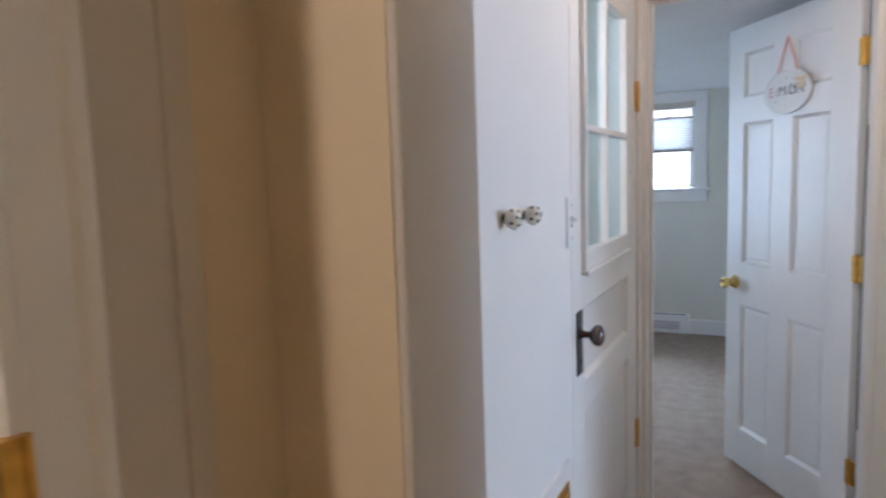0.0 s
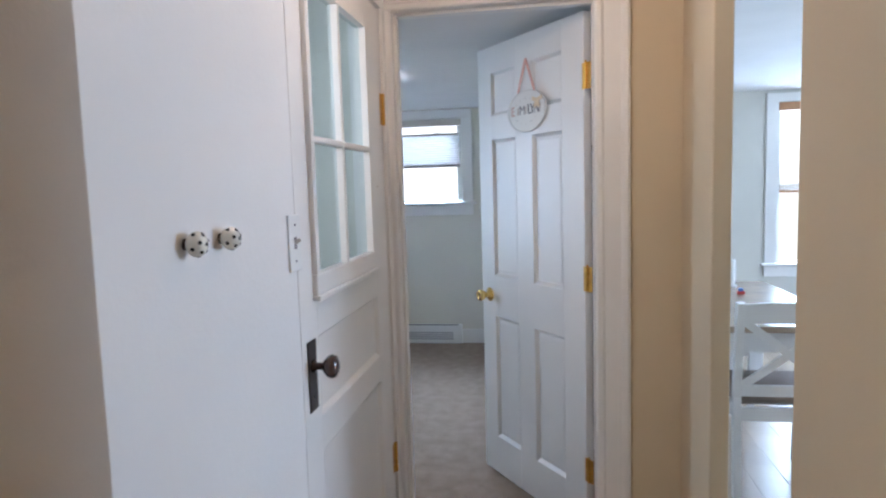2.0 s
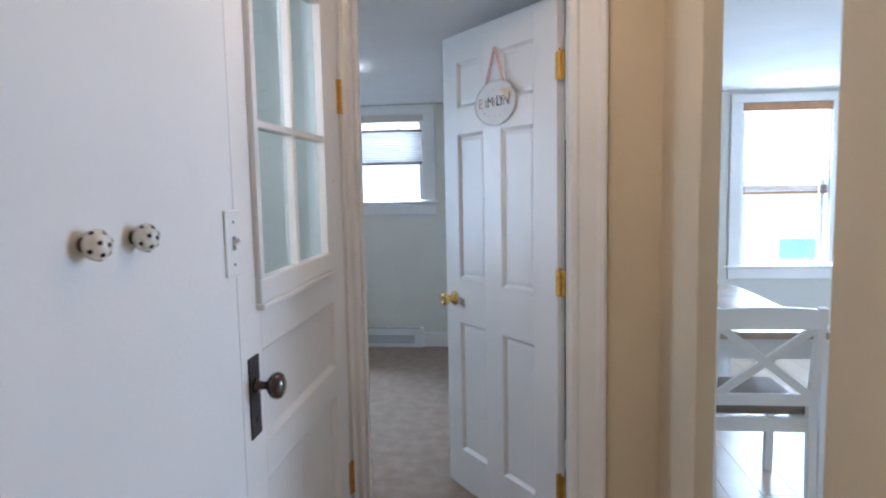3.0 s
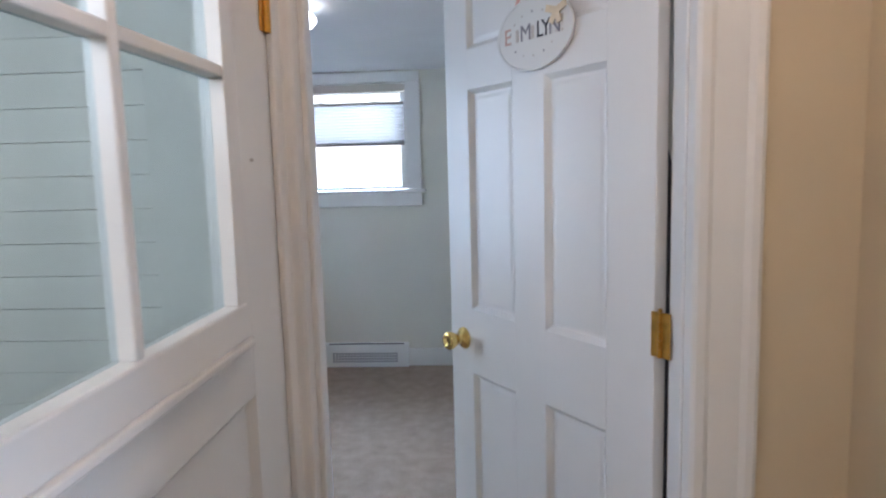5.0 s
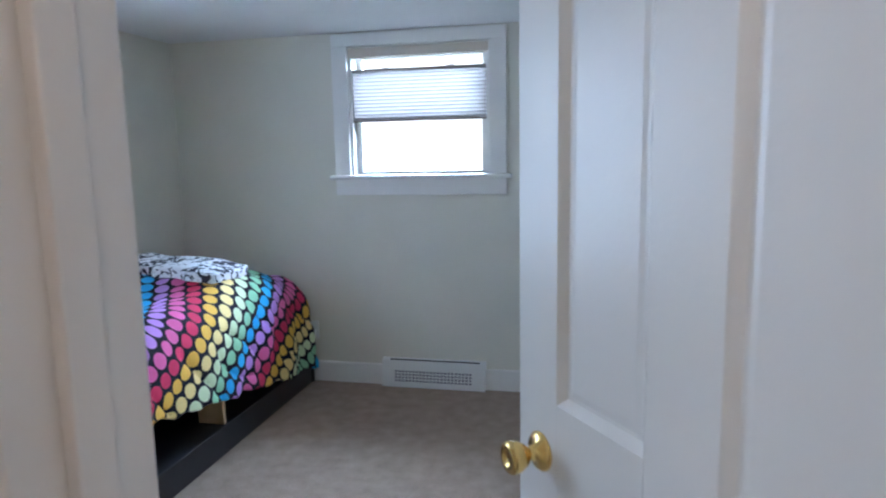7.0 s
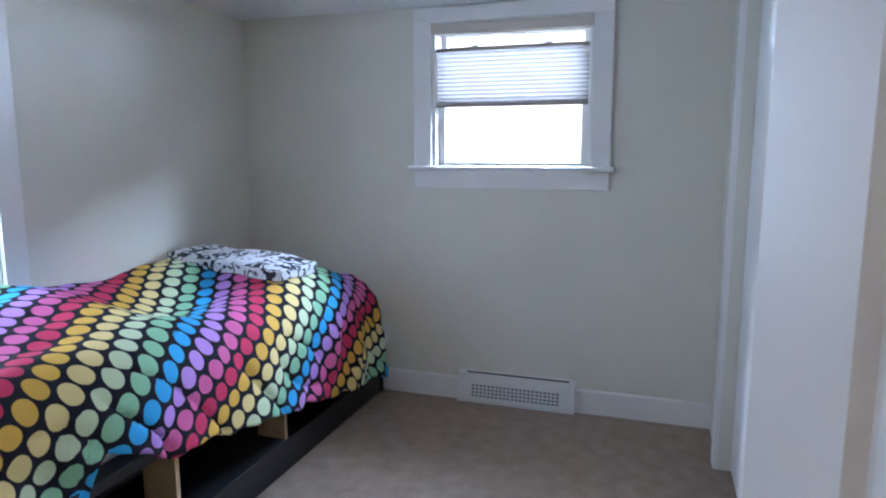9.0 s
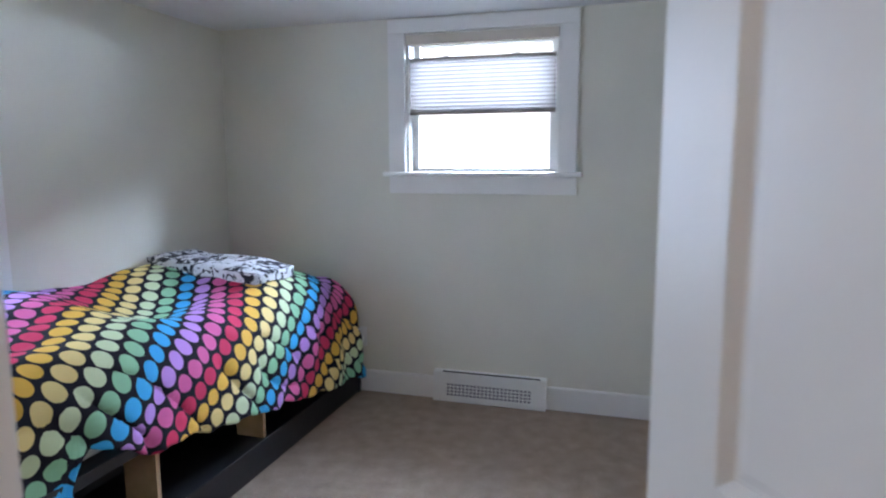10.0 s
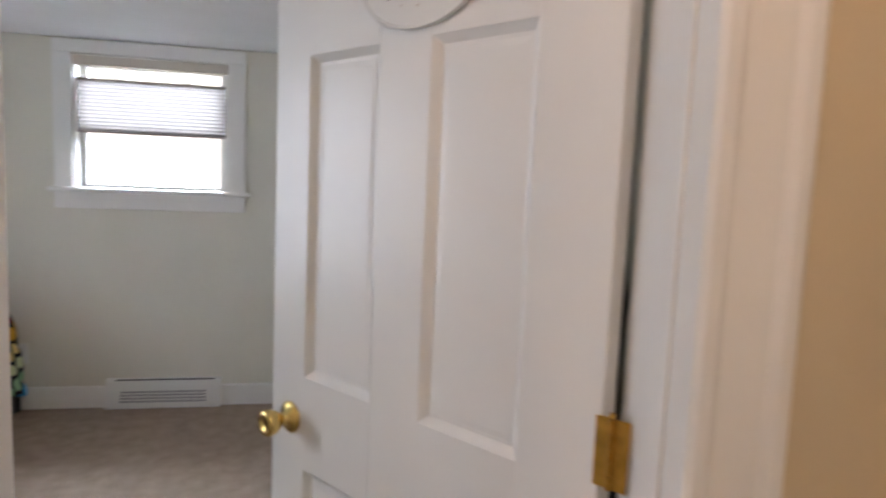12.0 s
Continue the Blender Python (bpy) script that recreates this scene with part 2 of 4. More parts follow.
def lathe(bm, profile, m=Matrix(), steps=20):
    """A turned shape about z from rows of radius and height."""
    rings = [[bm.verts.new(m @ Vector((r * math.cos(2 * math.pi * k / steps), r * math.sin(2 * math.pi * k / steps), z))) for k in range(steps)] for r, z in profile]
    for a, c in zip(rings, rings[1:]):
        for k in range(steps):
            bm.faces.new((a[k], a[(k + 1) % steps], c[(k + 1) % steps], c[k]))
    bm.faces.new(rings[0][::-1]), bm.faces.new(rings[-1])


def bar(bm, a, c, w, d, up=(0, 0, 1)):
    """A straight bar of width w and depth d from a to c."""
    a, c = Vector(a), Vector(c)
    ax = (c - a).normalized()
    s = ax.cross(Vector(up)).normalized()
    t = s.cross(ax)
    ring = [[bm.verts.new(p + s * (i * w / 2) + t * (j * d / 2)) for i, j in ((-1, -1), (1, -1), (1, 1), (-1, 1))] for p in (a, c)]
    for k in range(4):
        bm.faces.new((ring[0][k], ring[0][(k + 1) % 4], ring[1][(k + 1) % 4], ring[1][k]))
    bm.faces.new(ring[0][::-1]), bm.faces.new(ring[1])


def sweep(bm, profile, a, c, across, out):
    """A moulding: the profile's (across, out) points drawn from a to c."""
    a, c, across, out = (Vector(v) for v in (a, c, across, out))
    ring = [[bm.verts.new(p + across * u + out * w) for u, w in profile] for p in (a, c)]
    n = len(profile)
    for k in range(n):
        bm.faces.new((ring[0][k], ring[0][(k + 1) % n], ring[1][(k + 1) % n], ring[1][k]))
    bm.faces.new(ring[0][::-1]), bm.faces.new(ring[1])


def mesh(name, bm, material, smooth=False):
    bmesh.ops.recalc_face_normals(bm, faces=bm.faces)
    me = bpy.data.meshes.new(name)
    bm.to_mesh(me)
    bm.free()
    me.materials.append(material)
    if smooth:
        me.shade_smooth()
    return me


def part(name, bm, material, parent, label="", smooth=False):
    ob = new(name, mesh(name, bm, material, smooth))
    ob.parent = parent
    return tagged(ob, label)


def thing(name, place, label, category, group="", kind="", turn=0):
    ob = new(name)
    ob.empty_display_size = 0.05
    ob.matrix_world = pose(*place, 0, 0, turn)
    return tagged(ob, label, category, group, kind)


def solid(name, bm, material, label, category, kind="structure", smooth=False):
    return tagged(new(name, mesh(name, bm, material, smooth)), label, category, "", kind)


def boxes(name, material, label, category, *dims, bevel=0.0, kind="structure"):
    bm = bmesh.new()
    for d in dims:
        box(bm, *d, bevel)
    return solid(name, bm, material, label, category, kind)


def part_box(name, parent, material, dims, bevel=0.0, label=""):
    bm = bmesh.new()
    box(bm, *dims, bevel)
    return part(name, bm, material, parent, label)


# ---- large structure ----
H, DH = 2.07, 2.115
XL, YD0, YD1 = -0.395, 2.61, 2.73
YB, XB, XC = 5.915, -2.50, 0.07
OL, OR, OH = -0.363, 0.352, 2.035

boxes("floor_bedroom", CARPET, "taupe brown cut pile carpet", "carpet", (-2.7, 0.6, 2.67, 6.1, -0.1, 0.0))
boxes("floor_hall", CARPET, "taupe brown carpet in the hall", "carpet", (-1.9, 0.66, -1.4, 2.67, -0.1, 0.0))
boxes("ceiling_bedroom", CEILING, "flat white painted bedroom ceiling", "ceiling", (-2.7, 0.6, 2.73, 6.1, H, H + 0.1))
boxes("ceiling_hall", CEILING, "flat white painted hall ceiling", "ceiling", (-1.9, 0.70, 0.72, 2.73, 2.22, 2.32), (-1.9, 0.70, -1.4, 0.72, 2.10, 2.32))
boxes("ceiling_dining", CEILING, "flat white painted dining ceiling", "ceiling", (0.70, 4.7, -1.4, 6.3, DH, DH + 0.2))

# far bedroom wall with its window opening
WL, WR, WB, WT = -1.362, -0.545, 1.262, 1.985
boxes("wall_bedroom_north", PAINT_BED, "pale sage cream painted bedroom wall", "wall",
      (-2.62, WL, YB, YB + 0.14, 0, H), (WR, 0.54, YB, YB + 0.14, 0, H), (WL, WR, YB, YB + 0.14, 0, WB), (WL, WR, YB, YB + 0.14, WT, H))
# west bedroom wall with its window opening
VL, VR, VB, VT = 3.66, 4.37, 0.62, 1.95
boxes("wall_bedroom_west", PAINT_BED, "pale sage cream painted bedroom wall", "wall",
      (XB - 0.12, XB, YD1, VL, 0, H), (XB - 0.12, XB, VR, YB, 0, H), (XB - 0.12, XB, VL, VR, 0, VB), (XB - 0.12, XB, VL, VR, VT, H))
boxes("wall_bedroom_east", PAINT_BED, "pale sage cream painted bedroom wall", "wall",
      (0.42, 0.54, YD1, 3.62, 0, H), (XC, 0.54, 3.62, 4.72, 0, H), (XC, 0.54, 5.47, YB, 0, H), (XC, 0.54, 4.72, 5.47, 2.0, H))
# wall with the bedroom doorway
boxes("wall_doorway", PAINT_TAN, "tan painted wall around the bedroom doorway", "wall",
      (-2.62, OL - 0.02, YD0 + 0.06, YD1, 0, H), (OL - 0.1, OL - 0.02, YD0, YD0 + 0.06, 0, 2.22), (OR + 0.02, 0.648, YD0, YD1, 0, 2.22), (OL - 0.02, OR + 0.02, YD0, YD1, OH + 0.02, 2.22))
# hall side walls
GY0, GY1, GT = 1.69, 2.535, 2.03
boxes("wall_hall_west", WHITE_WALL, "white painted hall wall", "wall",
      (XL - 0.11, XL, 0.872, GY0, 0, 2.22), (XL - 0.11, XL, GY1, YD0, 0, 2.22), (XL - 0.11, XL, GY0, GY1, GT, 2.22))
# doorway runs unseen to y -0.90 so the assumed bulb shines through
boxes("wall_hall_return", PAINT_TAN, "tan painted wall beside a doorway", "wall",
      (-0.60, -0.48, 0.36, 0.663, 0, 2.22), (-0.60, -0.48, -1.4, -0.90, 0, 2.22), (-0.60, -0.48, -0.90, 0.36, 2.05, 2.22), (-0.60, -0.300, 0.663, 0.872, 0, 2.22))
boxes("wall_end_face", mat("grey_beige_trim", (0.54, 0.50, 0.45), 0.6, var=0.03, bump=0.1, bump_scale=200), "grey beige end of a wall at the hall opening", "wall", (-0.300, -0.286, 0.663, 0.869, 0, 2.22), bevel=0.004)
boxes("wall_hall_east", PAINT_TAN, "tan painted wall by the dining opening", "wall", (0.648, 0.702, 2.20, YD1, 0, DH), (0.55, 0.702, -1.4, 1.29, 0, DH), (0.648, 0.702, 1.29, 2.20, 2.05, DH), (0.648, 0.702, -1.4, 2.73, DH, 2.22), bevel=0.004)
boxes("wall_hall_south", PAINT_TAN, "tan painted wall at the hall's end", "wall", (-0.60, 0.70, -1.5, -1.4, 0, 2.22))
# side room beyond the near door
boxes("wall_side_room", PAINT_GREEN, "yellow green painted wall of a side room", "wall", (-1.9, -0.60, 0.72, 0.80, 0, 2.22), (-1.98, -1.9, -1.4, 0.80, 0, 2.22), (-1.9, -0.60, -1.5, -1.4, 0, 2.22))
# stair enclosure behind the glazed door
boxes("wall_stair", PAINT_DINING, "pale painted wall of the stair enclosure", "wall", (-1.42, -1.34, 1.17, 2.66, 0, 2.22), (-1.42, XL - 0.11, 1.10, 1.17, 0, 2.22))
# dining room
DL, DR, DB, DT = 2.095, 2.80, 0.668, 2.012
DY = 6.10
boxes("wall_dining_north", PAINT_DINING, "greige painted dining room wall", "wall",
      (0.54, DL, DY, DY + 0.15, 0, DH), (DR, 4.7, DY, DY + 0.15, 0, DH), (DL, DR, DY, DY + 0.15, 0, DB), (DL, DR, DY, DY + 0.15, DT, DH))
boxes("wall_dining_west", PAINT_DINING, "greige painted dining room wall", "wall", (0.54, 0.702, YD1, DY, 0, DH))
# the opening is assumed, left out of view to let the added fill in
boxes("wall_dining_east", PAINT_DINING, "greige painted dining room wall, unseen, with an assumed opening for fill", "wall", (4.5, 4.6, -1.4, 2.4, 0, DH), (4.5, 4.6, 4.0, 6.1, 0, DH), (4.5, 4.6, 2.4, 4.0, 0, 0.75), (4.5, 4.6, 2.4, 4.0, 2.0, DH))
boxes("wall_dining_south", PAINT_DINING, "greige painted dining room wall", "wall", (0.70, 4.6, -1.5, -1.4, 0, DH))
boxes("floor_dining_base", SLOT, "dark underlay below the dining floor", "floor", (0.66, 4.6, -1.4, 6.2, -0.1, -0.012))
boxes("ground", GRASS, "grass lawn around the house", "ground", (-400, 400, -400, 400, -0.7, -0.6))

CASE = [(0, 0), (0.095, 0), (0.095, 0.020), (0.088, 0.026), (0.078, 0.024), (0.070, 0.016), (0.026, 0.014), (0.018, 0.019), (0.006, 0.018), (0, 0.012)]
FLAT = [(0, 0), (0.095, 0), (0.095, 0.016), (0.092, 0.019), (0.003, 0.019), (0, 0.016)]


def moulding(name, label, profile, material, *runs):
    bm = bmesh.new()
    for a, c, across, out in runs:
        sweep(bm, profile, a, c, across, out)
    return solid(name, bm, material, label, "trim")


# bedroom doorway: casing, jamb and stop
moulding("trim_doorway_right", "white moulded door casing", [(u * 1.26, w) for u, w in CASE], WHITE, ((OR, YD0, 0), (OR, YD0, OH + 0.095), (1, 0, 0), (0, -1, 0)))
moulding("trim_doorway_head", "white moulded door casing", CASE, WHITE, ((OL - 0.03, YD0, OH), (OR, YD0, OH), (0, 0, 1), (0, -1, 0)))
NARROW = [(0, 0), (0.030, 0), (0.030, 0.020), (0.025, 0.022), (0.016, 0.018), (0.006, 0.017), (0, 0.013)]
moulding("trim_doorway_left", "white narrow door casing in the corner", NARROW, WHITE, ((OL, YD0, 0), (OL, YD0, OH), (-1, 0, 0), (0, -1, 0)))
boxes("door_jamb", WHITE, "white painted door jamb and stops", "jamb",
      (OL - 0.02, OL, YD0 - 0.002, YD1 + 0.002, 0, OH), (OR, OR + 0.02, YD0 - 0.002, YD1 + 0.002, 0, OH), (OL - 0.02, OR + 0.02, YD0 - 0.002, YD1 + 0.002, OH, OH + 0.02),
      (OL, OL + 0.012, YD0 + 0.03, YD0 + 0.066, 0, OH), (OR - 0.005, OR, YD0 + 0.03, YD0 + 0.066, 0, OH), (OL + 0.012, OR - 0.005, YD0 + 0.03, YD0 + 0.066, OH - 0.012, OH), bevel=0.002)
moulding("trim_doorway_inside", "white door casing on the bedroom side", FLAT, WHITE, ((OR + 0.002, YD1, 0), (OR + 0.002, YD1, OH), (0.68, 0, 0), (0, 1, 0)))
# baseboards
BASE = [(0, 0), (0.125, 0), (0.125, 0.010), (0.118, 0.015), (0, 0.016)]
moulding("baseboard_bedroom_north", "white bedroom baseboard", BASE, WHITE, ((XB, YB, 0), (-1.203, YB, 0), (0, 0, 1), (0, -1, 0)), ((-0.577, YB, 0), (XC, YB, 0), (0, 0, 1), (0, -1, 0)))
moulding("baseboard_bedroom_west", "white bedroom baseboard", BASE, WHITE, ((XB, YD1, 0), (XB, YB - 0.02, 0), (0, 0, 1), (1, 0, 0)))
moulding("baseboard_dining", "white dining room baseboard", [(a * 1.2, c) for a, c in BASE], WHITE, ((0.702, DY, 0), (4.5, DY, 0), (0, 0, 1), (0, -1, 0)))
# closet doorway on the east bedroom wall
moulding("trim_closet", "white closet door casing", FLAT, WHITE, ((XC, 5.47, 0), (XC, 5.47, 2.05), (0, 1, 0), (-1, 0, 0)), ((XC, 4.72, 0), (XC, 4.72, 2.05), (0, -1, 0), (-1, 0, 0)))
boxes("door_2", WHITE_DOOR, "closed white closet door", "door", (XC + 0.05, XC + 0.085, 4.725, 5.465, 0.01, 1.995), bevel=0.003)
# near side doorway
SC = [(u * 0.84, w) for u, w in CASE]
moulding("trim_side_doorway", "white moulded casing of a side doorway", [(u * 1.22, w) for u, w in SC], WHITE, ((-0.48, 0.325, 0), (-0.48, 0.325, 2.1), (0, 1, 0), (1, 0, 0)))
moulding("trim_side_board", "taupe flat board beside a casing", [(0, 0), (0.122, 0), (0.122, 0.010), (0.088, 0.012), (0.084, 0.008), (0.080, 0.012), (0, 0.012)], TAUPE, ((-0.48, 0.4235, 0), (-0.48, 0.4235, 2.22), (0, 1, 0), (1, 0, 0)))
boxes("jamb_side_doorway", WHITE, "white jamb of a side doorway", "jamb", (-0.602, -0.482, 0.325, 0.359, 0, 2.05))


# ---- bedroom door ----
def hinge_part(parent, m, tall, material, name="hinge"):
    bm = bmesh.new()
    box(bm, -0.030, -0.002, -0.0015, 0.0015, -tall / 2, tall / 2, 0.001)
    box(bm, 0.002, 0.030, -0.0015, 0.0015, -tall / 2, tall / 2, 0.001)
    for k in range(5):
        z = -tall / 2 + (k + 0.5) * tall / 5
        lathe(bm, [(0.0052, -tall / 10 + 0.0006), (0.0052, tall / 10 - 0.0006)], Matrix.Translation((0, 0.003, z)), 10)
    lathe(bm, [(0.003, tall / 2), (0.006, tall / 2 + 0.003), (0.004, tall / 2 + 0.008)], Matrix.Translation((0, 0.003, 0)), 10)
    for sx in (-0.016, 0.016):
        for z in (-0.32, 0, 0.32):
            lathe(bm, [(0.004, 0.0012), (0.003, 0.0022)], Matrix.Translation((sx, 0, z * tall)) @ pose(0, 0, 0, -90), 8)
    bm.transform(m)
    return part(name, bm, material, parent, "gold coloured brass hinge")


DOOR_W, DOOR_H, DOOR_A = 0.795, 2.01, 54
door = thing("door_1", (0.338, 2.722, 0.015), "white six panel bedroom door standing half open", "door", kind="structure", turn=180 - DOOR_A)
cols = [(0.158, 0.362), (0.484, 0.682)]
rows_z = [(0.18, 0.77), (0.962, 1.592), (1.70, 1.895)]
for x0, x1 in ((0.026, cols[0][0]), (cols[0][1], cols[1][0]), (cols[1][1], DOOR_W)):
    part_box("stile", door, WHITE_DOOR, (x0, x1, -0.036, 0.0, 0.0, DOOR_H), 0.0015)
for z0, z1 in ((0, 0.18), (0.77, 0.962), (1.592, 1.70), (1.895, DOOR_H)):
    for x0, x1 in cols:
        part_box("rail", door, WHITE_DOOR, (x0, x1, -0.036, 0.0, z0, z1))
for x0, x1 in cols:
    for z0, z1 in rows_z:
        bm = bmesh.new()
        # sunk bevel all round, then a raised field
        rings = []
        for inset, y in ((0.0, 0.0), (0.004, -0.003), (0.014, -0.012), (0.020, -0.0125), (0.030, -0.011)):
            rings.append([bm.verts.new((x, y, z)) for x, z in ((x0 + inset, z0 + inset), (x1 - inset, z0 + inset), (x1 - inset, z1 - inset), (x0 + inset, z1 - inset))])
        back = [bm.verts.new((x, -0.030, z)) for x, z in ((x0, z0), (x1, z0), (x1, z1), (x0, z1))]
        for a, c in zip([back] + rings, rings):
            for k in range(4):
                bm.faces.new((a[k], a[(k + 1) % 4], c[(k + 1) % 4], c[k]))
        bm.faces.new(rings[-1]), bm.faces.new(back[::-1])
        part("panel", bm, WHITE_DOOR, door)
bm = bmesh.new()
out = pose(DOOR_W - 0.068, 0, 0.868, -90)
lathe(bm, [(0.033, 0.0), (0.033, 0.003), (0.028, 0.008), (0.014, 0.011), (0.011, 0.022), (0.012, 0.028), (0.019, 0.032), (0.026, 0.046), (0.0275, 0.058), (0.024, 0.063), (0.012, 0.0645), (0.011, 0.062)], out, 28)
knob = part("door_knob", bm, BRASS, door, "polished brass door knob", smooth=True)
for z in (0.27, 1.022, 1.775):
    hinge_part(door, pose(0.010, -0.001, z) @ Matrix.Diagonal((0.8, 1, 1, 1)), 0.095, OLD_BRASS)
bm = bmesh.new()
box(bm, DOOR_W - 0.002, DOOR_W + 0.001, -0.03, -0.006, 0.83, 0.90, 0.0005)
part("latch_plate", bm, BRASS, door)
boxes("strike_plate", DARK_METAL, "dark metal strike plate on the jamb", "strike plate", (OL - 0.001, OL + 0.0025, YD0 + 0.072, YD0 + 0.10, 0.83, 0.93), kind="thing")

# oval name sign hung on the door
sign = thing("door_sign", (0, 0, 0), "white oval name sign on a pink ribbon hanging on the door", "sign")
sign.matrix_world = pose(0.338, 2.722, 0.015, 0, 0, 180 - DOOR_A) @ pose(0.388, 0.002, 1.69)
bm = bmesh.new()
lathe(bm, [(0.97, 0), (1.0, 0.003), (1.0, 0.007), (0.985, 0.010), (0.95, 0.010), (0.93, 0.008), (0.02, 0.008)], Matrix.Diagonal((0.140, 0.088, 1, 1)), 48)
bm.transform(pose(0, 0, 0, -90))
board = part("board", bm, SIGN_WHITE, sign)
bm = bmesh.new()
bar(bm, (-0.065, 0.006, 0.068), (0.0, 0.006, 0.215), 0.010, 0.003, (0, 1, 0))
bar(bm, (0.065, 0.006, 0.068), (0.0, 0.006, 0.215), 0.010, 0.003, (0, 1, 0))
part("ribbon", bm, RIBBON, sign, "pink ribbon loop")
bm = bmesh.new()
for a in (20, 160, 250, 300):
    bar(bm, (-0.088, 0.012, 0.035), (-0.088 + 0.035 * math.cos(radians(a)), 0.014, 0.035 + 0.03 * math.sin(radians(a))), 0.016, 0.003, (0, 1, 0))
part("bow", bm, GOLD_BOW, sign, "cream bow")


def letter(ch, parent, x, z, size, material, y=0.0085):
    cu = bpy.data.curves.new("letter", "FONT")
    cu.body, cu.size, cu.extrude, cu.align_x, cu.align_y = ch, size, 0.0006, "CENTER", "CENTER"
    cu.materials.append(material)
    ob = new("letter", cu)
    ob.parent = parent
    ob.matrix_basis = pose(x, y, z, 90, 0, 180)
    return ob


for ch, x, ink in (("E", 0.080, INK_RED), ("M", 0.022, INK_GREY), ("L", -0.022, INK), ("Y", -0.040, INK), ("N", -0.065, INK_GREY), ("!", -0.086, INK_PALE)):
    letter(ch, board, x * 1.2, 0.004, 0.056, ink)
for x in (0.058, 0.0):
    part_box("faded_letter", board, INK_PALE, (x - 0.005, x + 0.005, 0.008, 0.0092, -0.012, 0.018))
rng = random.Random(5)
for k in range(14):
    a = 2 * math.pi * k / 14 + 0.2
    bm = bmesh.new()
    lathe(bm, [(0.0026, 0.0082), (0.0022, 0.0092)], pose(0.086 * math.cos(a), 0, 0.052 * math.sin(a), -90), 8)
    part("painted_dot", bm, INK_PALE if k % 3 else INK_GREY, board)


# dark garment on a hook behind the door
gm = thing("hanging_garment", (0.42, 3.12, 0.0), "dark garment hanging from a hook behind the door", "garment")
bm = bmesh.new()
rings = []
for k in range(15):
    z = 1.56 - 0.086 * k
    w = 0.04 + 0.21 * smooth_step(k / 4)
    rings.append([bm.verts.new((-0.004 - (0.055 + 0.010 * math.sin(5 * a + k * 0.5)) * (1 - abs(math.cos(a)) ** 3), w * math.cos(a) * (1 + 0.06 * math.sin(k * 0.9)), z)) for a in [math.pi * j / 16 for j in range(17)]])
for a, c in zip(rings, rings[1:]):
    for j in range(16):
        bm.faces.new((a[j], a[j + 1], c[j + 1], c[j]))
bm.faces.new(rings[0]), bm.faces.new(rings[-1][::-1])
part("cloth", bm, mat("dark_garment_cloth", (0.07, 0.075, 0.09), 0.9, var=0.5, scale=9), gm, smooth=True)
bm = bmesh.new()
bar(bm, (0.0, 0.0, 1.60), (-0.035, 0.0, 1.575), 0.010, 0.006, (0, 1, 0))
part("hook", bm, BRASS, gm)

# ---- glazed stair door ----
gd = thing("door_3", (XL, GY0, 0), "white glazed stair door with four panes, closed", "door", kind="structure", turn=90)
# local x runs along the wall, local -y faces the hall
GW = GY1 - GY0
F = -0.0015
for x0, x1 in ((-0.003, 0.112), (0.705, GW - 0.0012)):
    part_box("stile", gd, WHITE, (x0, x1, F, 0.036, 0.01, GT - 0.005), 0.001)
for z0, z1 in ((0.01, 0.22), (0.735, 0.825), (1.035, 1.165), (1.925, GT - 0.005)):
    part_box("rail", gd, WHITE, (0.112, 0.705, F, 0.036, z0, z1), 0.001)
for z0, z1 in ((0.22, 0.735), (0.825, 1.035)):
    bm = bmesh.new()
    rings = []
    for inset, y in ((0.0, F), (0.012, 0.012), (0.05, 0.012)):
        rings.append([bm.verts.new((x, y, z)) for x, z in ((0.112 + inset, z0 + inset), (0.705 - inset, z0 + inset), (0.705 - inset, z1 - inset), (0.112 + inset, z1 - inset))])
    for a, c in zip(rings, rings[1:]):
        for k in range(4):
            bm.faces.new((a[k], a[(k + 1) % 4], c[(k + 1) % 4], c[k]))
    bm.faces.new(rings[-1])
    part("panel", bm, WHITE, gd)
for dims in ((0.090, 0.112, F - 0.014, 0.02, 1.195, 1.95), (0.628, 0.660, F - 0.012, 0.02, 1.195, 1.95), (0.112, 0.628, F - 0.012, 0.02, 1.915, 1.95)):
    part_box("glazing_frame", gd, WHITE, dims, 0.002)
part_box("glazing_sill", gd, WHITE, (0.090, 0.660, F - 0.014, 0.02, 1.140, 1.195), 0.004)
part_box("sill_bead", gd, WHITE, (0.086, 0.666, F - 0.021, 0.0, 1.127, 1.141), 0.004)
part_box("stile", gd, WHITE, (0.655, 0.7045, F, 0.036, 1.1655, 1.9245))
part_box("glazing_bar", gd, WHITE, (0.352, 0.370, F - 0.010, 0.018, 1.195, 1.915), 0.003)
for x0, x1 in ((0.112, 0.352), (0.370, 0.628)):
    part_box("glazing_bar", gd, WHITE, (x0, x1, F - 0.010, 0.018, 1.521, 1.538), 0.003)
    for z0, z1 in ((1.195, 1.521), (1.538, 1.915)):
        part_box("pane", gd, OLD_GLASS, (x0, x1, 0.008, 0.0105, z0, z1)).visible_shadow = False
part_box("paint_chip", gd, INK_PALE, (0.743, 0.757, F - 0.0012, F + 0.001, 1.406, 1.411), 0.0005, "small chip in the paint")
lock = part_box("lock_plate", gd, DARK_METAL, (0.028, 0.082, F - 0.004, F, 0.86, 1.035), 0.0015, "dark bronze lock plate")
bm = bmesh.new()
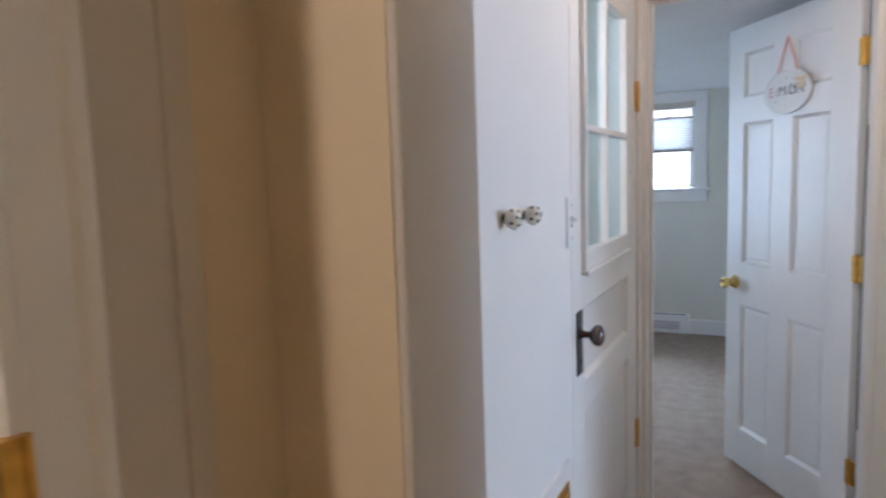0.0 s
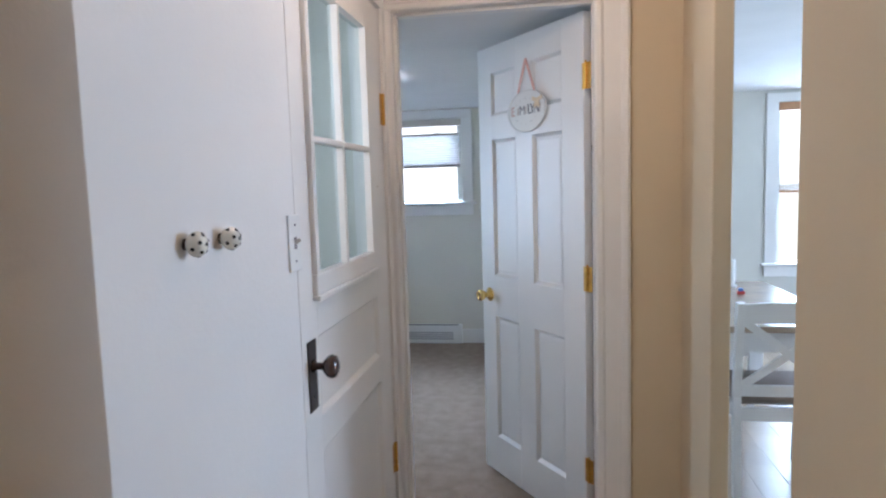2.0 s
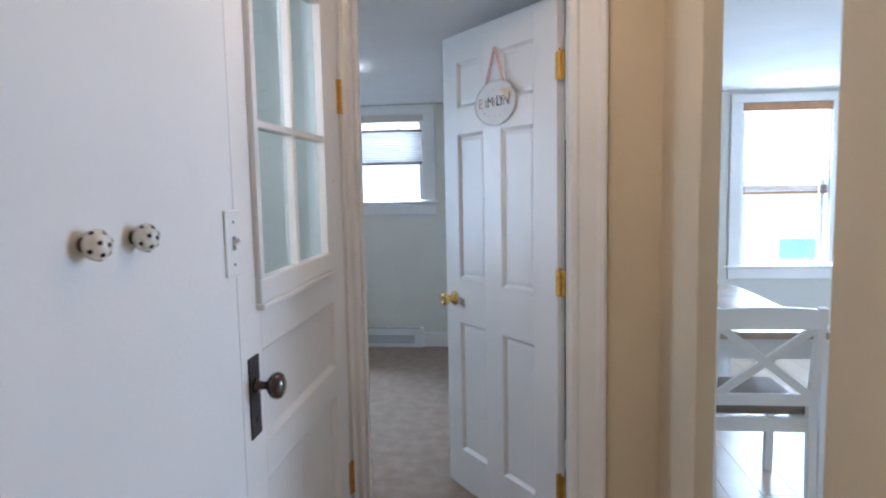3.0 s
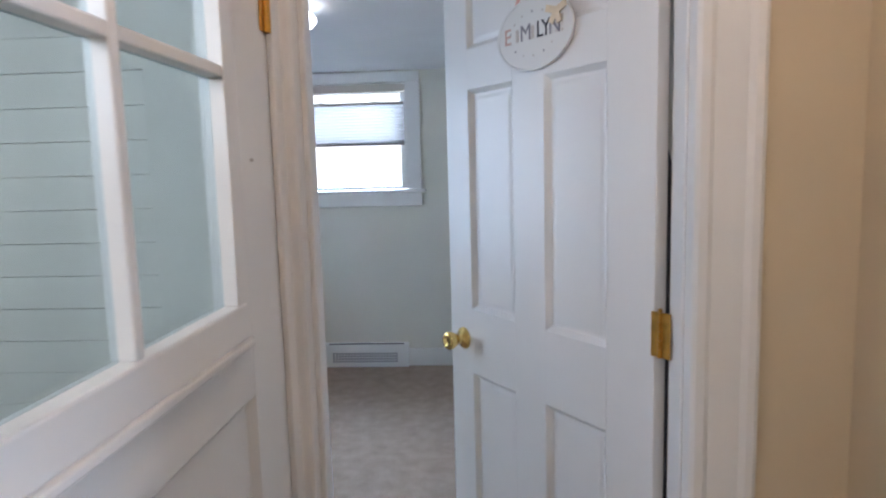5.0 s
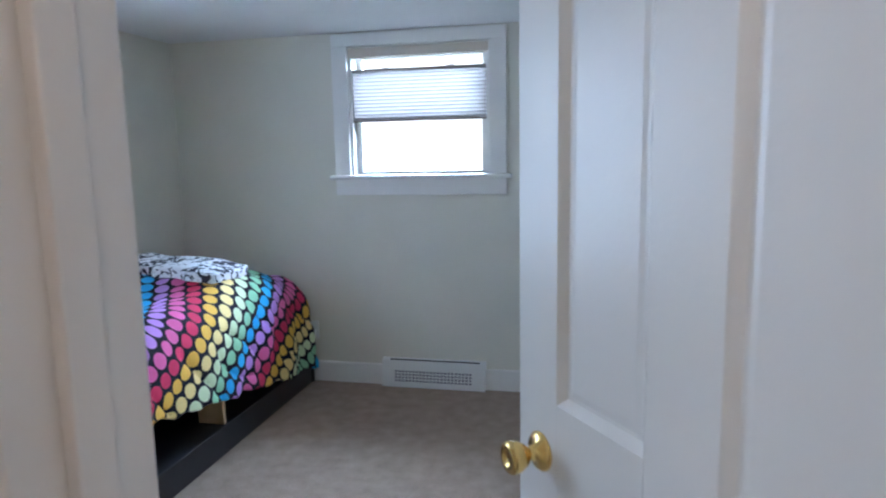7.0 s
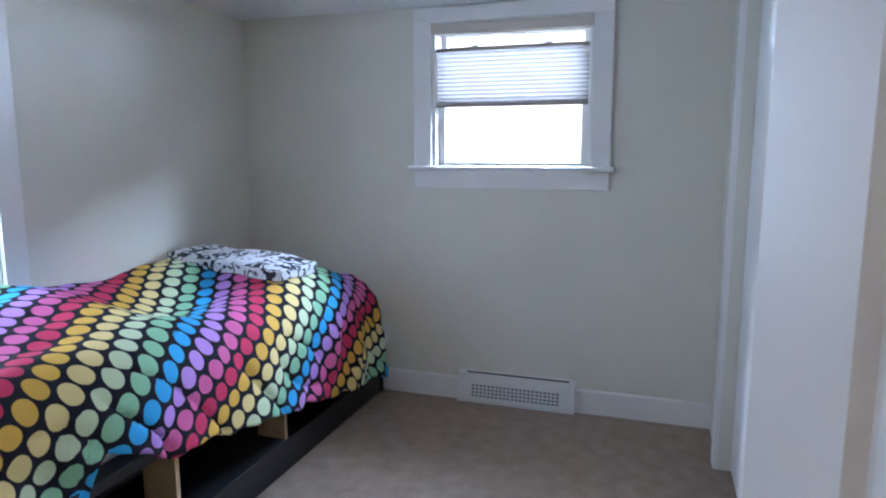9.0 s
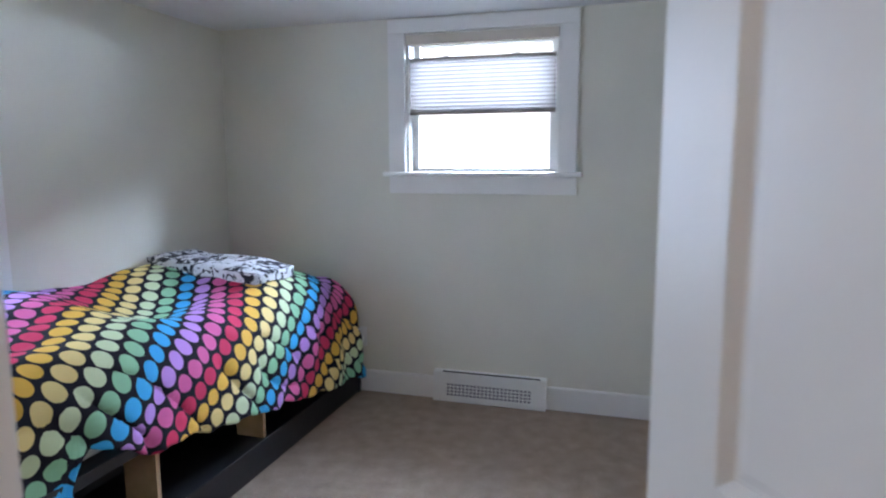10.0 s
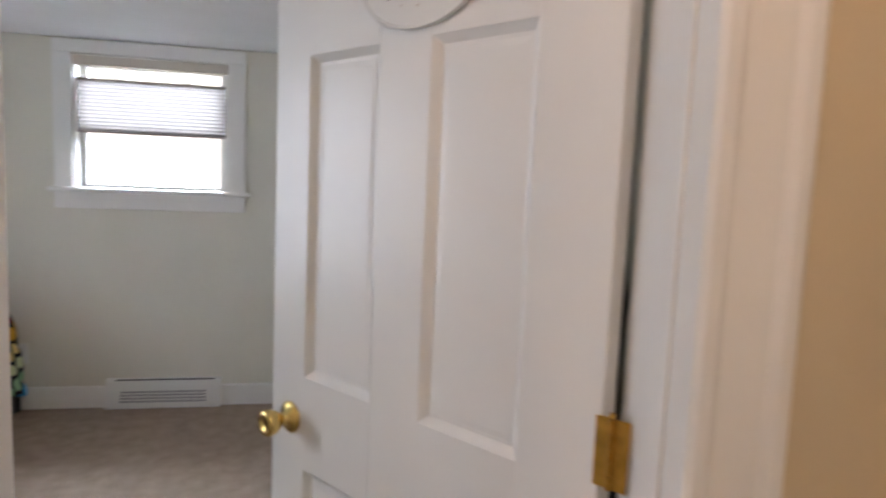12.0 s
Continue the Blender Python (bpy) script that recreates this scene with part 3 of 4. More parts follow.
lathe(bm, [(0.016, 0), (0.014, 0.006), (0.009, 0.010), (0.009, 0.026), (0.018, 0.031), (0.027, 0.040), (0.0295, 0.049), (0.026, 0.058), (0.014, 0.064), (0.002, 0.066)], pose(0.055, F - 0.004, 0.972, 90), 24)
part("door_knob", bm, DARK_KNOB, gd, "dark brown round door knob", smooth=True)
bm = bmesh.new()
lathe(bm, [(0.006, 0), (0.006, 0.002)], pose(0.055, F - 0.0035, 0.895, 90), 10)
part("keyhole", bm, SPOT, lock)
for z in (0.40, 1.68):
    bm = bmesh.new()
    box(bm, GW - 0.022, GW + 0.012, F - 0.004, F - 0.001, z - 0.055, z + 0.055, 0.001)
    lathe(bm, [(0.0065, -0.055), (0.0065, 0.055)], Matrix.Translation((GW, F - 0.007, z)), 10)
    for dz in (-0.035, 0, 0.035):
        lathe(bm, [(0.0035, 0), (0.003, 0.001)], pose(GW - 0.012, F - 0.004, z + dz, 90), 8)
    part("hinge", bm, OLD_BRASS, gd, "yellow brass hinge")
boxes("trim_stair_door", WHITE, "white board beside the stair door", "trim", (XL, XL + 0.012, GY1 + 0.0135, YD0 - 0.018, 0, 2.22), bevel=0.003)
boxes("trim_stair_door_head", WHITE, "white board over the stair door", "trim", (XL, XL + 0.012, GY0, GY1 + 0.014, GT + 0.002, GT + 0.1), bevel=0.003)

# ---- hall fittings ----
def spotted_knob(y):
    t = thing("coat_knob", (XL, y, 1.322), "cream ceramic wall knob with black spots", "knob", "coat knobs on the white wall")
    bm = bmesh.new()
    m = pose(0, 0, 0, 0, 90)
    lathe(bm, [(0.010, 0), (0.010, 0.002), (0.006, 0.004), (0.006, 0.010)], m, 16)
    part("stem", bm, DARK_METAL, t)
    bm = bmesh.new()
    prof = [(max(0.002, 0.0210 * math.sin(math.pi * k / 12)), 0.021 - 0.017 * math.cos(math.pi * k / 12)) for k in range(13)]
    lathe(bm, prof, m, 24)
    ball = part("ball", bm, CERAMIC, t, smooth=True)
    for k, (a, e) in enumerate([(0, 90), (20, 48), (92, 44), (165, 50), (238, 46), (305, 44), (55, 8), (128, 6), (200, 10), (272, 6), (340, 8)]):
        d = Vector((math.sin(radians(e)), math.cos(radians(e)) * math.cos(radians(a)), math.cos(radians(e)) * math.sin(radians(a))))
        p = Vector((0.021, 0, 0)) + Vector((d.x * 0.017, d.y * 0.021, d.z * 0.021))
        bm = bmesh.new()
        lathe(bm, [(0.0034, -0.001), (0.0034, 0.0003), (0.001, 0.0007)], Matrix.Translation(p) @ d.to_track_quat("Z", "Y").to_matrix().to_4x4(), 10)
        part("spot", bm, SPOT, ball)
    return t


for y in (1.222, 1.336):
    spotted_knob(y)
sw = thing("light_switch", (XL, 1.672, 1.283), "white toggle light switch on the wall", "light switch")
part_box("plate", sw, PLASTIC, (0, 0.006, -0.034, 0.034, -0.066, 0.066), 0.003)
bm = bmesh.new()
bar(bm, (0.004, 0, 0), (0.020, 0, 0.008), 0.008, 0.010, (0, 1, 0))
part("toggle", bm, PLASTIC, sw)
part_box("toggle_slot", sw, INK_GREY, (0.0055, 0.0066, -0.007, 0.007, -0.014, 0.014))
for z in (-0.042, 0.042):
    bm = bmesh.new()
    lathe(bm, [(0.0035, 0.0055), (0.003, 0.0072)], pose(0, 0, z, 0, 90), 8)
    part("screw", bm, INK_GREY, sw)
reg = thing("wall_register", (XL, 1.40, 0.40), "brass coloured wall register in a white frame low on the wall", "wall register")
part_box("register_frame", reg, WHITE, (0, 0.010, -0.23, 0.225, -0.26, 0.27), 0.003)
part_box("grille", reg, OLD_BRASS, (0.010, 0.014, -0.185, 0.20, -0.215, 0.222), 0.002)
for k in range(14):
    part_box("louver", reg, OLD_BRASS, (0.014, 0.020, -0.17, 0.185, -0.195 + k * 0.029, -0.180 + k * 0.029), 0.002)
# side doorway hinge and its open door
sh = thing("side_door", (-0.58, 0.31, 0.01), "grey white side door swung open into a room", "door", kind="structure", turn=172)
part_box("leaf", sh, WHITE_DOOR, (0.01, 0.72, -0.035, 0.0, 0, 2.02), 0.002)
bm = bmesh.new()
box(bm, -0.475, -0.452, 0.318, 0.334, 1.125, 1.21, 0.001)
lathe(bm, [(0.006, 1.125), (0.006, 1.21)], Matrix.Translation((-0.455, 0.338, 0)), 10)
bm.transform(sh.matrix_world.inverted())
part("hinge", bm, OLD_BRASS, sh, "gold coloured brass hinge")


# ---- windows ----
def sash_window(name, label, x0, x1, z0, z1, y, meet, m=Matrix()):
    """A double hung window seen from -y, its opening between x0, x1, z0, z1 and its wall face at y."""
    w = thing(name, (0, 0, 0), label, "window", kind="structure")
    w.matrix_world = m
    cw = 0.095
    part_box("casing", w, WHITE, (x0 - cw, x0, y - 0.020, y + 0.001, z0 - 0.002, z1 + 0.004), 0.003)
    part_box("casing", w, WHITE, (x1, x1 + cw, y - 0.020, y + 0.001, z0 - 0.002, z1 + 0.004), 0.003)
    part_box("casing_head", w, WHITE, (x0 - cw, x1 + cw, y - 0.021, y + 0.001, z1 + 0.004, z1 + 0.075), 0.003)
    part_box("window_sill", w, WHITE, (x0 - cw - 0.028, x1 + cw + 0.028, y - 0.05, y + 0.06, z0 - 0.024, z0), 0.006)
    part_box("apron", w, WHITE, (x0 - cw, x1 + cw, y - 0.018, y + 0.001, z0 - 0.115, z0 - 0.024), 0.003)
    for a, c, e, f in ((x0, x0 + 0.018, z0, z1), (x1 - 0.018, x1, z0, z1), (x0 + 0.018, x1 - 0.018, z1 - 0.018, z1)):
        part_box("jamb", w, WHITE, (a, c, y, y + 0.135, e, f))
    for k, (b0, b1, yy) in enumerate(((z0 + 0.002, meet + 0.02, y + 0.055), (meet - 0.02, z1 - 0.02, y + 0.092))):
        a, c = x0 + 0.019, x1 - 0.019
        part_box("sash_stile", w, WHITE, (a, a + 0.034, yy, yy + 0.032, b0, b1), 0.003)
        part_box("sash_stile", w, WHITE, (c - 0.034, c, yy, yy + 0.032, b0, b1), 0.003)
        part_box("sash_rail", w, WHITE, (a + 0.034, c - 0.034, yy, yy + 0.032, b0, b0 + (0.018 if k == 0 else 0.036)), 0.003)
        part_box("sash_rail", w, WHITE, (a + 0.034, c - 0.034, yy, yy + 0.032, b1 - 0.036, b1), 0.003)
        pane = part_box("pane", w, GLASS, (a + 0.03, c - 0.03, yy + 0.014, yy + 0.017, b0 + 0.01, b1 - 0.03))
        pane.visible_shadow = False
    return w


sash_window("window_1", "white double hung bedroom window with a raised sill", WL, WR, WB, WT, YB, 1.60)
sash_window("window_2", "white double hung dining room window", DL, DR, DB, DT, DY, 1.36)
sash_window("window_3", "white double hung bedroom window beside the bed", VL, VR, VB, VT, -XB, 1.3, pose(0, 0, 0, 0, 0, 90) @ pose(0, 0, 0))

# cellular shade on the bedroom window
cs = thing("cellular_shade", (0, 0, 0), "taupe cellular shade lowered from the top of the window", "window shade")
part_box("headrail", cs, MATTRESS, (WL + 0.004, WR - 0.004, YB - 0.012, YB + 0.036, 1.928, 1.980), 0.004)
part_box("top_rail", cs, CUSHION, (WL + 0.006, WR - 0.006, YB + 0.004, YB + 0.032, 1.848, 1.862), 0.003)
part_box("bottom_rail", cs, CUSHION, (WL + 0.006, WR - 0.006, YB + 0.004, YB + 0.032, 1.566, 1.582), 0.003)
bm = bmesh.new()
n = 26
prev = None
for k in range(n + 1):
    z = 1.582 + (1.848 - 1.582) * k / n
    y = YB + 0.018 + (0.0025 if k % 2 else -0.0025)
    cur = [bm.verts.new((WL + 0.008, y, z)), bm.verts.new((WR - 0.008, y, z))]
    if prev:
        bm.faces.new((prev[0], prev[1], cur[1], cur[0]))
    prev = cur
part("pleated_cloth", bm, SHADE, cs, "translucent pleated cloth")
for x in (WL + 0.22, WR - 0.22):
    part_box("sash_lock", cs, PLASTIC, (x - 0.02, x + 0.02, YB + 0.02, YB + 0.035, 1.862, 1.874), 0.003)

# wooden blind on the dining window
bl = thing("wooden_blind", (0, 0, 0), "brown wooden blind half raised at the dining window", "window blind")
part_box("valance", bl, BAMBOO, (DL + 0.003, DR - 0.003, DY - 0.015, DY + 0.03, 1.945, 2.012), 0.003)
part_box("bottom_rail", bl, BAMBOO, (DL + 0.012, DR - 0.012, DY + 0.004, DY + 0.05, 1.262, 1.284), 0.003)
for k in range(9):
    part_box("stacked_slat", bl, BROWN_WOOD, (DL + 0.012, DR - 0.012, DY + 0.004, DY + 0.05, 1.288 + k * 0.005, 1.291 + k * 0.005))
for k in range(13):
    z = 1.34 + k * 0.047
    bm = bmesh.new()
    box(bm, DL + 0.012, DR - 0.012, -0.012, 0.012, -0.001, 0.001)
    bm.transform(Matrix.Translation((0, DY + 0.028, z)))
    part("slat", bm, SLAT_GLARE, bl)
for x in (DL + 0.07, DR - 0.07):
    part_box("ladder_cord", bl, MATTRESS, (x - 0.001, x + 0.001, DY + 0.002, DY + 0.004, 1.28, 1.95))

# ---- bedroom things ----
vent = thing("floor_register", (-0.89, YB, 0), "white metal baseboard heat register", "heat register")
VW = 0.312
bm = bmesh.new()
sweep(bm, [(0.0, 0), (0.165, 0), (0.165, 0.034), (0.158, 0.040), (0.118, 0.044), (0.022, 0.058), (0.0, 0.058)], (-VW, 0, 0.004), (VW, 0, 0.004), (0, 0, 1), (0, -1, 0))
part("body", bm, PLASTIC, vent)
for k in range(22):
    x = -0.225 + k * 0.0214
    bm = bmesh.new()
    for z in (0.044, 0.062, 0.080, 0.098):
        bar(bm, (x, -0.0595 + (z - 0.026) * 0.146, z - 0.0055), (x, -0.0595 + (z - 0.026) * 0.146 + 0.0015, z + 0.0055), 0.0145, 0.002, (0, 1, 0))
    part("grille_slot", bm, INK_GREY, vent)
part_box("damper_slot", vent, SLOT, (-0.26, 0.28, -0.0385, -0.030, 0.160, 0.1695))

outlet = thing("power_outlet", (-1.65, YB, 0.32), "white wall socket with a plug near the bed", "outlet")
part_box("plate", outlet, PLASTIC, (-0.035, 0.035, -0.006, 0, -0.057, 0.057), 0.002)
part_box("plug", outlet, PLASTIC, (-0.015, 0.02, -0.035, -0.006, -0.03, 0.005), 0.004)

lampb = thing("ceiling_light", (-0.80, 4.12, H), "white glass globe light on the bedroom ceiling", "ceiling light")
bm = bmesh.new()
lathe(bm, [(0.075, 0), (0.075, -0.012), (0.06, -0.02), (0.045, -0.024)], steps=28)
part("base", bm, BRASS, lampb)
bm = bmesh.new()
lathe(bm, [(0.05, -0.02), (0.085, -0.03), (0.105, -0.05), (0.105, -0.066), (0.085, -0.088), (0.05, -0.102), (0.004, -0.106)], steps=28)
part("globe", bm, glow("white_globe", (0.86, 0.93, 1.0), 5.0), lampb, smooth=True)

# storage bed
BX0, BX1, BY0, BY1 = -2.47, -1.655, 3.60, 5.87
bed = thing("bed", (0, 0, 0), "black storage bed with open cubbies along its side", "bed")
part_box("plinth", bed, BLACK_WOOD, (BX0, BX1, BY0, BY1, 0.0, 0.135), 0.004)
part_box("top_board", bed, BLACK_WOOD, (BX0, BX1, BY0, BY1 - 0.06, 0.39, 0.43), 0.004)
part_box("back_board", bed, BLACK_WOOD, (BX0, -2.02, BY0 + 0.02, BY1 - 0.03, 0.135, 0.39))
part_box("end_panel", bed, BLACK_WOOD, (BX0, BX1 + 0.012, BY1 - 0.015, BY1 + 0.012, 0, 0.335), 0.004)
part_box("end_panel", bed, BLACK_WOOD, (BX0, BX1, BY0, BY0 + 0.025, 0.135, 0.39), 0.002)
for y in (4.26, 4.905):
    part_box("divider", bed, RAW_WOOD, (-1.80, BX1 - 0.012, y - 0.009, y + 0.009, 0.135, 0.39))
mt = thing("mattress", (0, 0, 0.43), "beige cloth mattress on the bed", "mattress")
part_box("core", mt, MATTRESS, (BX0 + 0.01, BX1 - 0.05, BY0 + 0.01, BY1 - 0.05, 0, 0.10), 0.03)

# comforter: a cloth over the mattress that hangs down the open side and the foot
bm = bmesh.new()
uvl = bm.loops.layers.uv.new("cloth")
NI, NJ = 90, 150
grid = {}


def comforter_hem_height(y):
    """The height above the floor of the cloth's lower edge along the bed."""
    z = 0.125 + 0.172 * (5.75 - y) + 0.06 * smooth_step((4.2 - y) / 0.2)
    z -= 0.26 * smooth_step((3.97 - y) / 0.16)
    return z + 0.006 * math.sin(y * 19) + 0.006 * math.sin(y * 43)


def comforter_point(s, v):
    """s: metres across the cloth from the wall; v: metres along it from the head end."""
    y = BY1 - 0.045 - v
    wallside = 1 - min(s / 0.6, 1.0)
    top = 0.725 + 0.055 * smooth_step(wallside * 1.3) + 0.055 * smooth_step((4.62 - y) / 0.3) * (0.4 + 0.6 * wallside)
    top += 0.035 * math.exp(-((y - 5.30) / 0.30) ** 2) - 0.085 * smooth_step((y - 5.52) / 0.30)
    top -= 0.085 * math.exp(-((y - 4.76) / 0.24) ** 2) * math.exp(-((s - 0.36) / 0.22) ** 2)
    flat = 0.60
    rad = 0.20
    if s < flat:
        x, z = BX0 + s, top
    else:
        a = min((s - flat) / rad, 1.35)
        down = max(s - flat - rad * 1.35, 0.0)
        x = BX0 + flat + rad * math.sin(a) + 0.13 * down
        z = top - rad * (1 - math.cos(a)) - 0.985 * down
    # folds: soft creases that run slantwise down the side, small puckers on top
    side = smooth_step((s - 0.55) / 0.4)
    x += side * (0.010 * math.sin(y * 9.5 + 0.6) + 0.022 * noise.noise(Vector((y * 5 + s * 3, s * 3, 1.3))) + 0.012 * noise.noise(Vector((y * 12 + s * 9, s * 6, 7.3))))
    crease = noise.noise(Vector((y * 4.2 - s * 4.5, s * 2.0 + y, 3.1)))
    x -= side * (0.016 * math.exp(-(crease / 0.09) ** 2) - 0.006)
    z += (1 - side) * (0.006 * math.sin(y * 7 + s * 5) + 0.016 * noise.noise(Vector((s * 5, y * 4.5, 4.0))) + 0.008 * noise.noise(Vector((s * 12, y * 9, 2.0))))
    # drop over the foot
    if y < 3.58:
        over = 3.58 - y
        z = max(z - over, 0.12)
        y = 3.58 - 0.09 * smooth_step(over / 0.14) - 0.03 * math.sin(s * 15) * smooth_step(over / 0.16)
    return Vector((x, y, z))


def comforter_reach(v):
    """How far across the cloth its lower edge lies."""
    want = comforter_hem_height(BY1 - 0.045 - v) if BY1 - 0.045 - v > 3.58 else comforter_hem_height(3.58)
    s = 0.85
    while s < 1.5 and comforter_point(s, min(v, 2.24)).z > want:
        s += 0.004
    return s


VMAX = 2.65
reach = [comforter_reach(VMAX * j / NJ - 0.03) for j in range(NJ + 1)]
for i in range(NI + 1):
    for j in range(NJ + 1):
        v = VMAX * j / NJ - 0.03
        s = reach[j] * i / NI
        grid[i, j] = (bm.verts.new(comforter_point(s, v)), s, v)
for i in range(NI):
    for j in range(NJ):
        q = [grid[i, j], grid[i + 1, j], grid[i + 1, j + 1], grid[i, j + 1]]
        f = bm.faces.new([a[0] for a in q])
        for lp, (_, s, v) in zip(f.loops, q):
            lp[uvl].uv = (0.849 * v + 0.5286 * s, 0.5286 * v - 0.849 * s + 0.2055)
comf = new("comforter", mesh("comforter", bm, DOTS, True))
tagged(comf, "black comforter with rainbow rows of round spots on the bed", "comforter")
mod = comf.modifiers.new("thick", "SOLIDIFY")
mod.thickness, mod.offset = 0.018, 1

# folded blanket near the head
bm = bmesh.new()
bmesh.ops.create_cube(bm, size=1)
bmesh.ops.subdivide_edges(bm, edges=bm.edges[:], cuts=11, use_grid_fill=True)
for v in bm.verts:
    p = v.co * 2
    r = 1 - 0.16 * max(abs(p.x), abs(p.y)) ** 6
    v.co = Vector((0.35 * p.x * (1 - 0.05 * p.y * p.y), 0.16 * p.y * (1 - 0.10 * p.x * p.x), 0.042 * p.z * (1 - 0.45 * max(abs(p.x), abs(p.y)) ** 5)))
    v.co.z += 0.010 * noise.noise(v.co * 11) + 0.006 * math.sin(v.co.x * 14)
    v.co.y += 0.012 * noise.noise(v.co * 7 + Vector((3, 0, 0)))
bl2 = new("folded_blanket", mesh("folded_blanket", bm, DAMASK, True))
bl2.matrix_world = pose(-2.11, 5.27, 0.812, 0, 3, -7)
tagged(bl2, "folded white blanket with a black damask print on the bed", "blanket")

# ---- dining things ----
tb = thing("dining_table", (1.17, 3.88, 0), "white dining table with a brown wooden top", "table")
TW, TL = 0.345, 0.66
part_box("tabletop", tb, TABLE_TOP, (-TW, TW, -TL, TL, 0.722, 0.752), 0.004)
for a in ((-TW + 0.04, TW - 0.04, -TL + 0.03, -TL + 0.05), (-TW + 0.04, TW - 0.04, TL - 0.05, TL - 0.03), (-TW + 0.03, -TW + 0.05, -TL + 0.09, TL - 0.09), (TW - 0.05, TW - 0.03, -TL + 0.09, TL - 0.09)):
    part_box("apron", tb, TABLE_WHITE, (*a, 0.63, 0.722))
for sx in (-1, 1):
    for sy in (-1, 1):
        bm = bmesh.new()
        box(bm, -0.032, 0.032, -0.032, 0.032, 0.0, 0.722, 0.003)
        for v in bm.verts:
            k = 0.72 + 0.28 * v.co.z / 0.722
            v.co.x, v.co.y = v.co.x * k + sx * (TW - 0.036), v.co.y * k + sy * (TL - 0.036)
        part("leg", bm, TABLE_WHITE, tb)


def dining_chair(place, turn):
    c = thing("dining_chair", place, "white wooden cross back dining chair with a taupe cushion", "chair", "chairs at the table", turn=turn)
    hw = 0.20
    for sx in (-1, 1):
        bm = bmesh.new()
        bar(bm, (sx * hw, -0.215, 0), (sx * hw, -0.19, 0.45), 0.032, 0.036, (0, 1, 0))
        bar(bm, (sx * hw, -0.19, 0.45), (sx * hw * 1.02, -0.25, 0.875), 0.032, 0.032, (0, 1, 0))
        part("back_post", bm, TABLE_WHITE, c)
        bm = bmesh.new()
        bar(bm, (sx * (hw - 0.01), 0.21, 0), (sx * (hw - 0.005), 0.20, 0.41), 0.034, 0.034, (0, 1, 0))
        part("leg", bm, TABLE_WHITE, c)
        part_box("side_rail", c, TABLE_WHITE, (sx * hw - 0.01, sx * hw + 0.01, -0.18, 0.19, 0.350, 0.405))
    part_box("front_rail", c, TABLE_WHITE, (-hw + 0.01, hw - 0.01, 0.19, 0.21, 0.350, 0.405))
    part_box("rear_rail", c, TABLE_WHITE, (-hw + 0.016, hw - 0.016, -0.205, -0.185, 0.345, 0.405))
    bm = bmesh.new()
    box(bm, -hw, hw, -0.175, 0.225, 0.405, 0.455, 0.018)
    part("cushion", bm, CUSHION, c, "taupe padded seat", smooth=True)
    bm = bmesh.new()
    n = 10
    prev = None
    for k in range(n + 1):
        u = -1 + 2 * k / n
        x, crown = u * hw, 0.012 * (1 - u * u) - 0.0
        y = -0.246 - 0.015 * (1 - u * u)
        cur = [bm.verts.new((x, y + dy, z)) for dy, z in ((-0.011, 0.79), (0.011, 0.79), (0.011, 0.868 + crown), (-0.011, 0.868 + crown))]
        if prev:
            for a in range(4):
                bm.faces.new((prev[a], prev[(a + 1) % 4], cur[(a + 1) % 4], cur[a]))
        else:
            bm.faces.new(cur[::-1])
        prev = cur
    bm.faces.new(prev)
    part("top_rail", bm, TABLE_WHITE, c)
    part_box("lower_rail", c, TABLE_WHITE, (-hw + 0.016, hw - 0.016, -0.213, -0.195, 0.458, 0.508), 0.003)
    for sx in (-1, 1):
        bm = bmesh.new()
        bar(bm, (-sx * (hw - 0.015), -0.207, 0.500), (sx * (hw - 0.015), -0.246, 0.795), 0.034, 0.014, (0, 1, 0.1))
        bm.transform(Matrix.Translation((0, 0.003 * sx, 0)))
        part("cross_bar", bm, TABLE_WHITE, c)
    return c


ch = dining_chair((1.19, 3.365, 0), 0)
copy_thing(ch, pose(1.17, 4.44, 0, 0, 0, 180))
cup = thing("candle", (1.27, 4.30, 0.752), "white candle standing on the table", "candle")
bm = bmesh.new()
lathe(bm, [(0.022, 0), (0.024, 0.01), (0.012, 0.02), (0.011, 0.16), (0.009, 0.165)], steps=16)
part("candle_body", bm, PLASTIC, cup, smooth=True)
tn = thing("small_tin", (1.25, 4.06, 0.752), "small red and blue tin on the table", "tin")
part_box("tin_base", tn, RED, (-0.018, 0.018, -0.012, 0.012, 0, 0.016), 0.002)
part_box("tin_lid", tn, BLUE, (-0.012, 0.009, -0.0125, 0.0125, 0.016, 0.032), 0.002)
ol2 = thing("night_light_outlet", (3.12, DY, 0.53), "wall socket with a small pale blue night light", "outlet")
part_box("plate", ol2, PLASTIC, (-0.035, 0.035, -0.006, 0, -0.057, 0.057), 0.002)
part_box("night_light", ol2, mat("pale_blue_plastic", (0.35, 0.62, 0.75), 0.3), (-0.025, 0.025, -0.03, -0.006, -0.03, 0.035), 0.006)
# bases for the two unseen bulbs; the side room one is assumed
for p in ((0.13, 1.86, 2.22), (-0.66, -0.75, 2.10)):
    t = thing("ceiling_light", p, "assumed ceiling light out of view, bulb on a white base", "ceiling light")
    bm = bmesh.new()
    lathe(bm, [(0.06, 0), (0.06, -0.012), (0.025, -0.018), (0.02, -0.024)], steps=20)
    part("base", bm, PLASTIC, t)

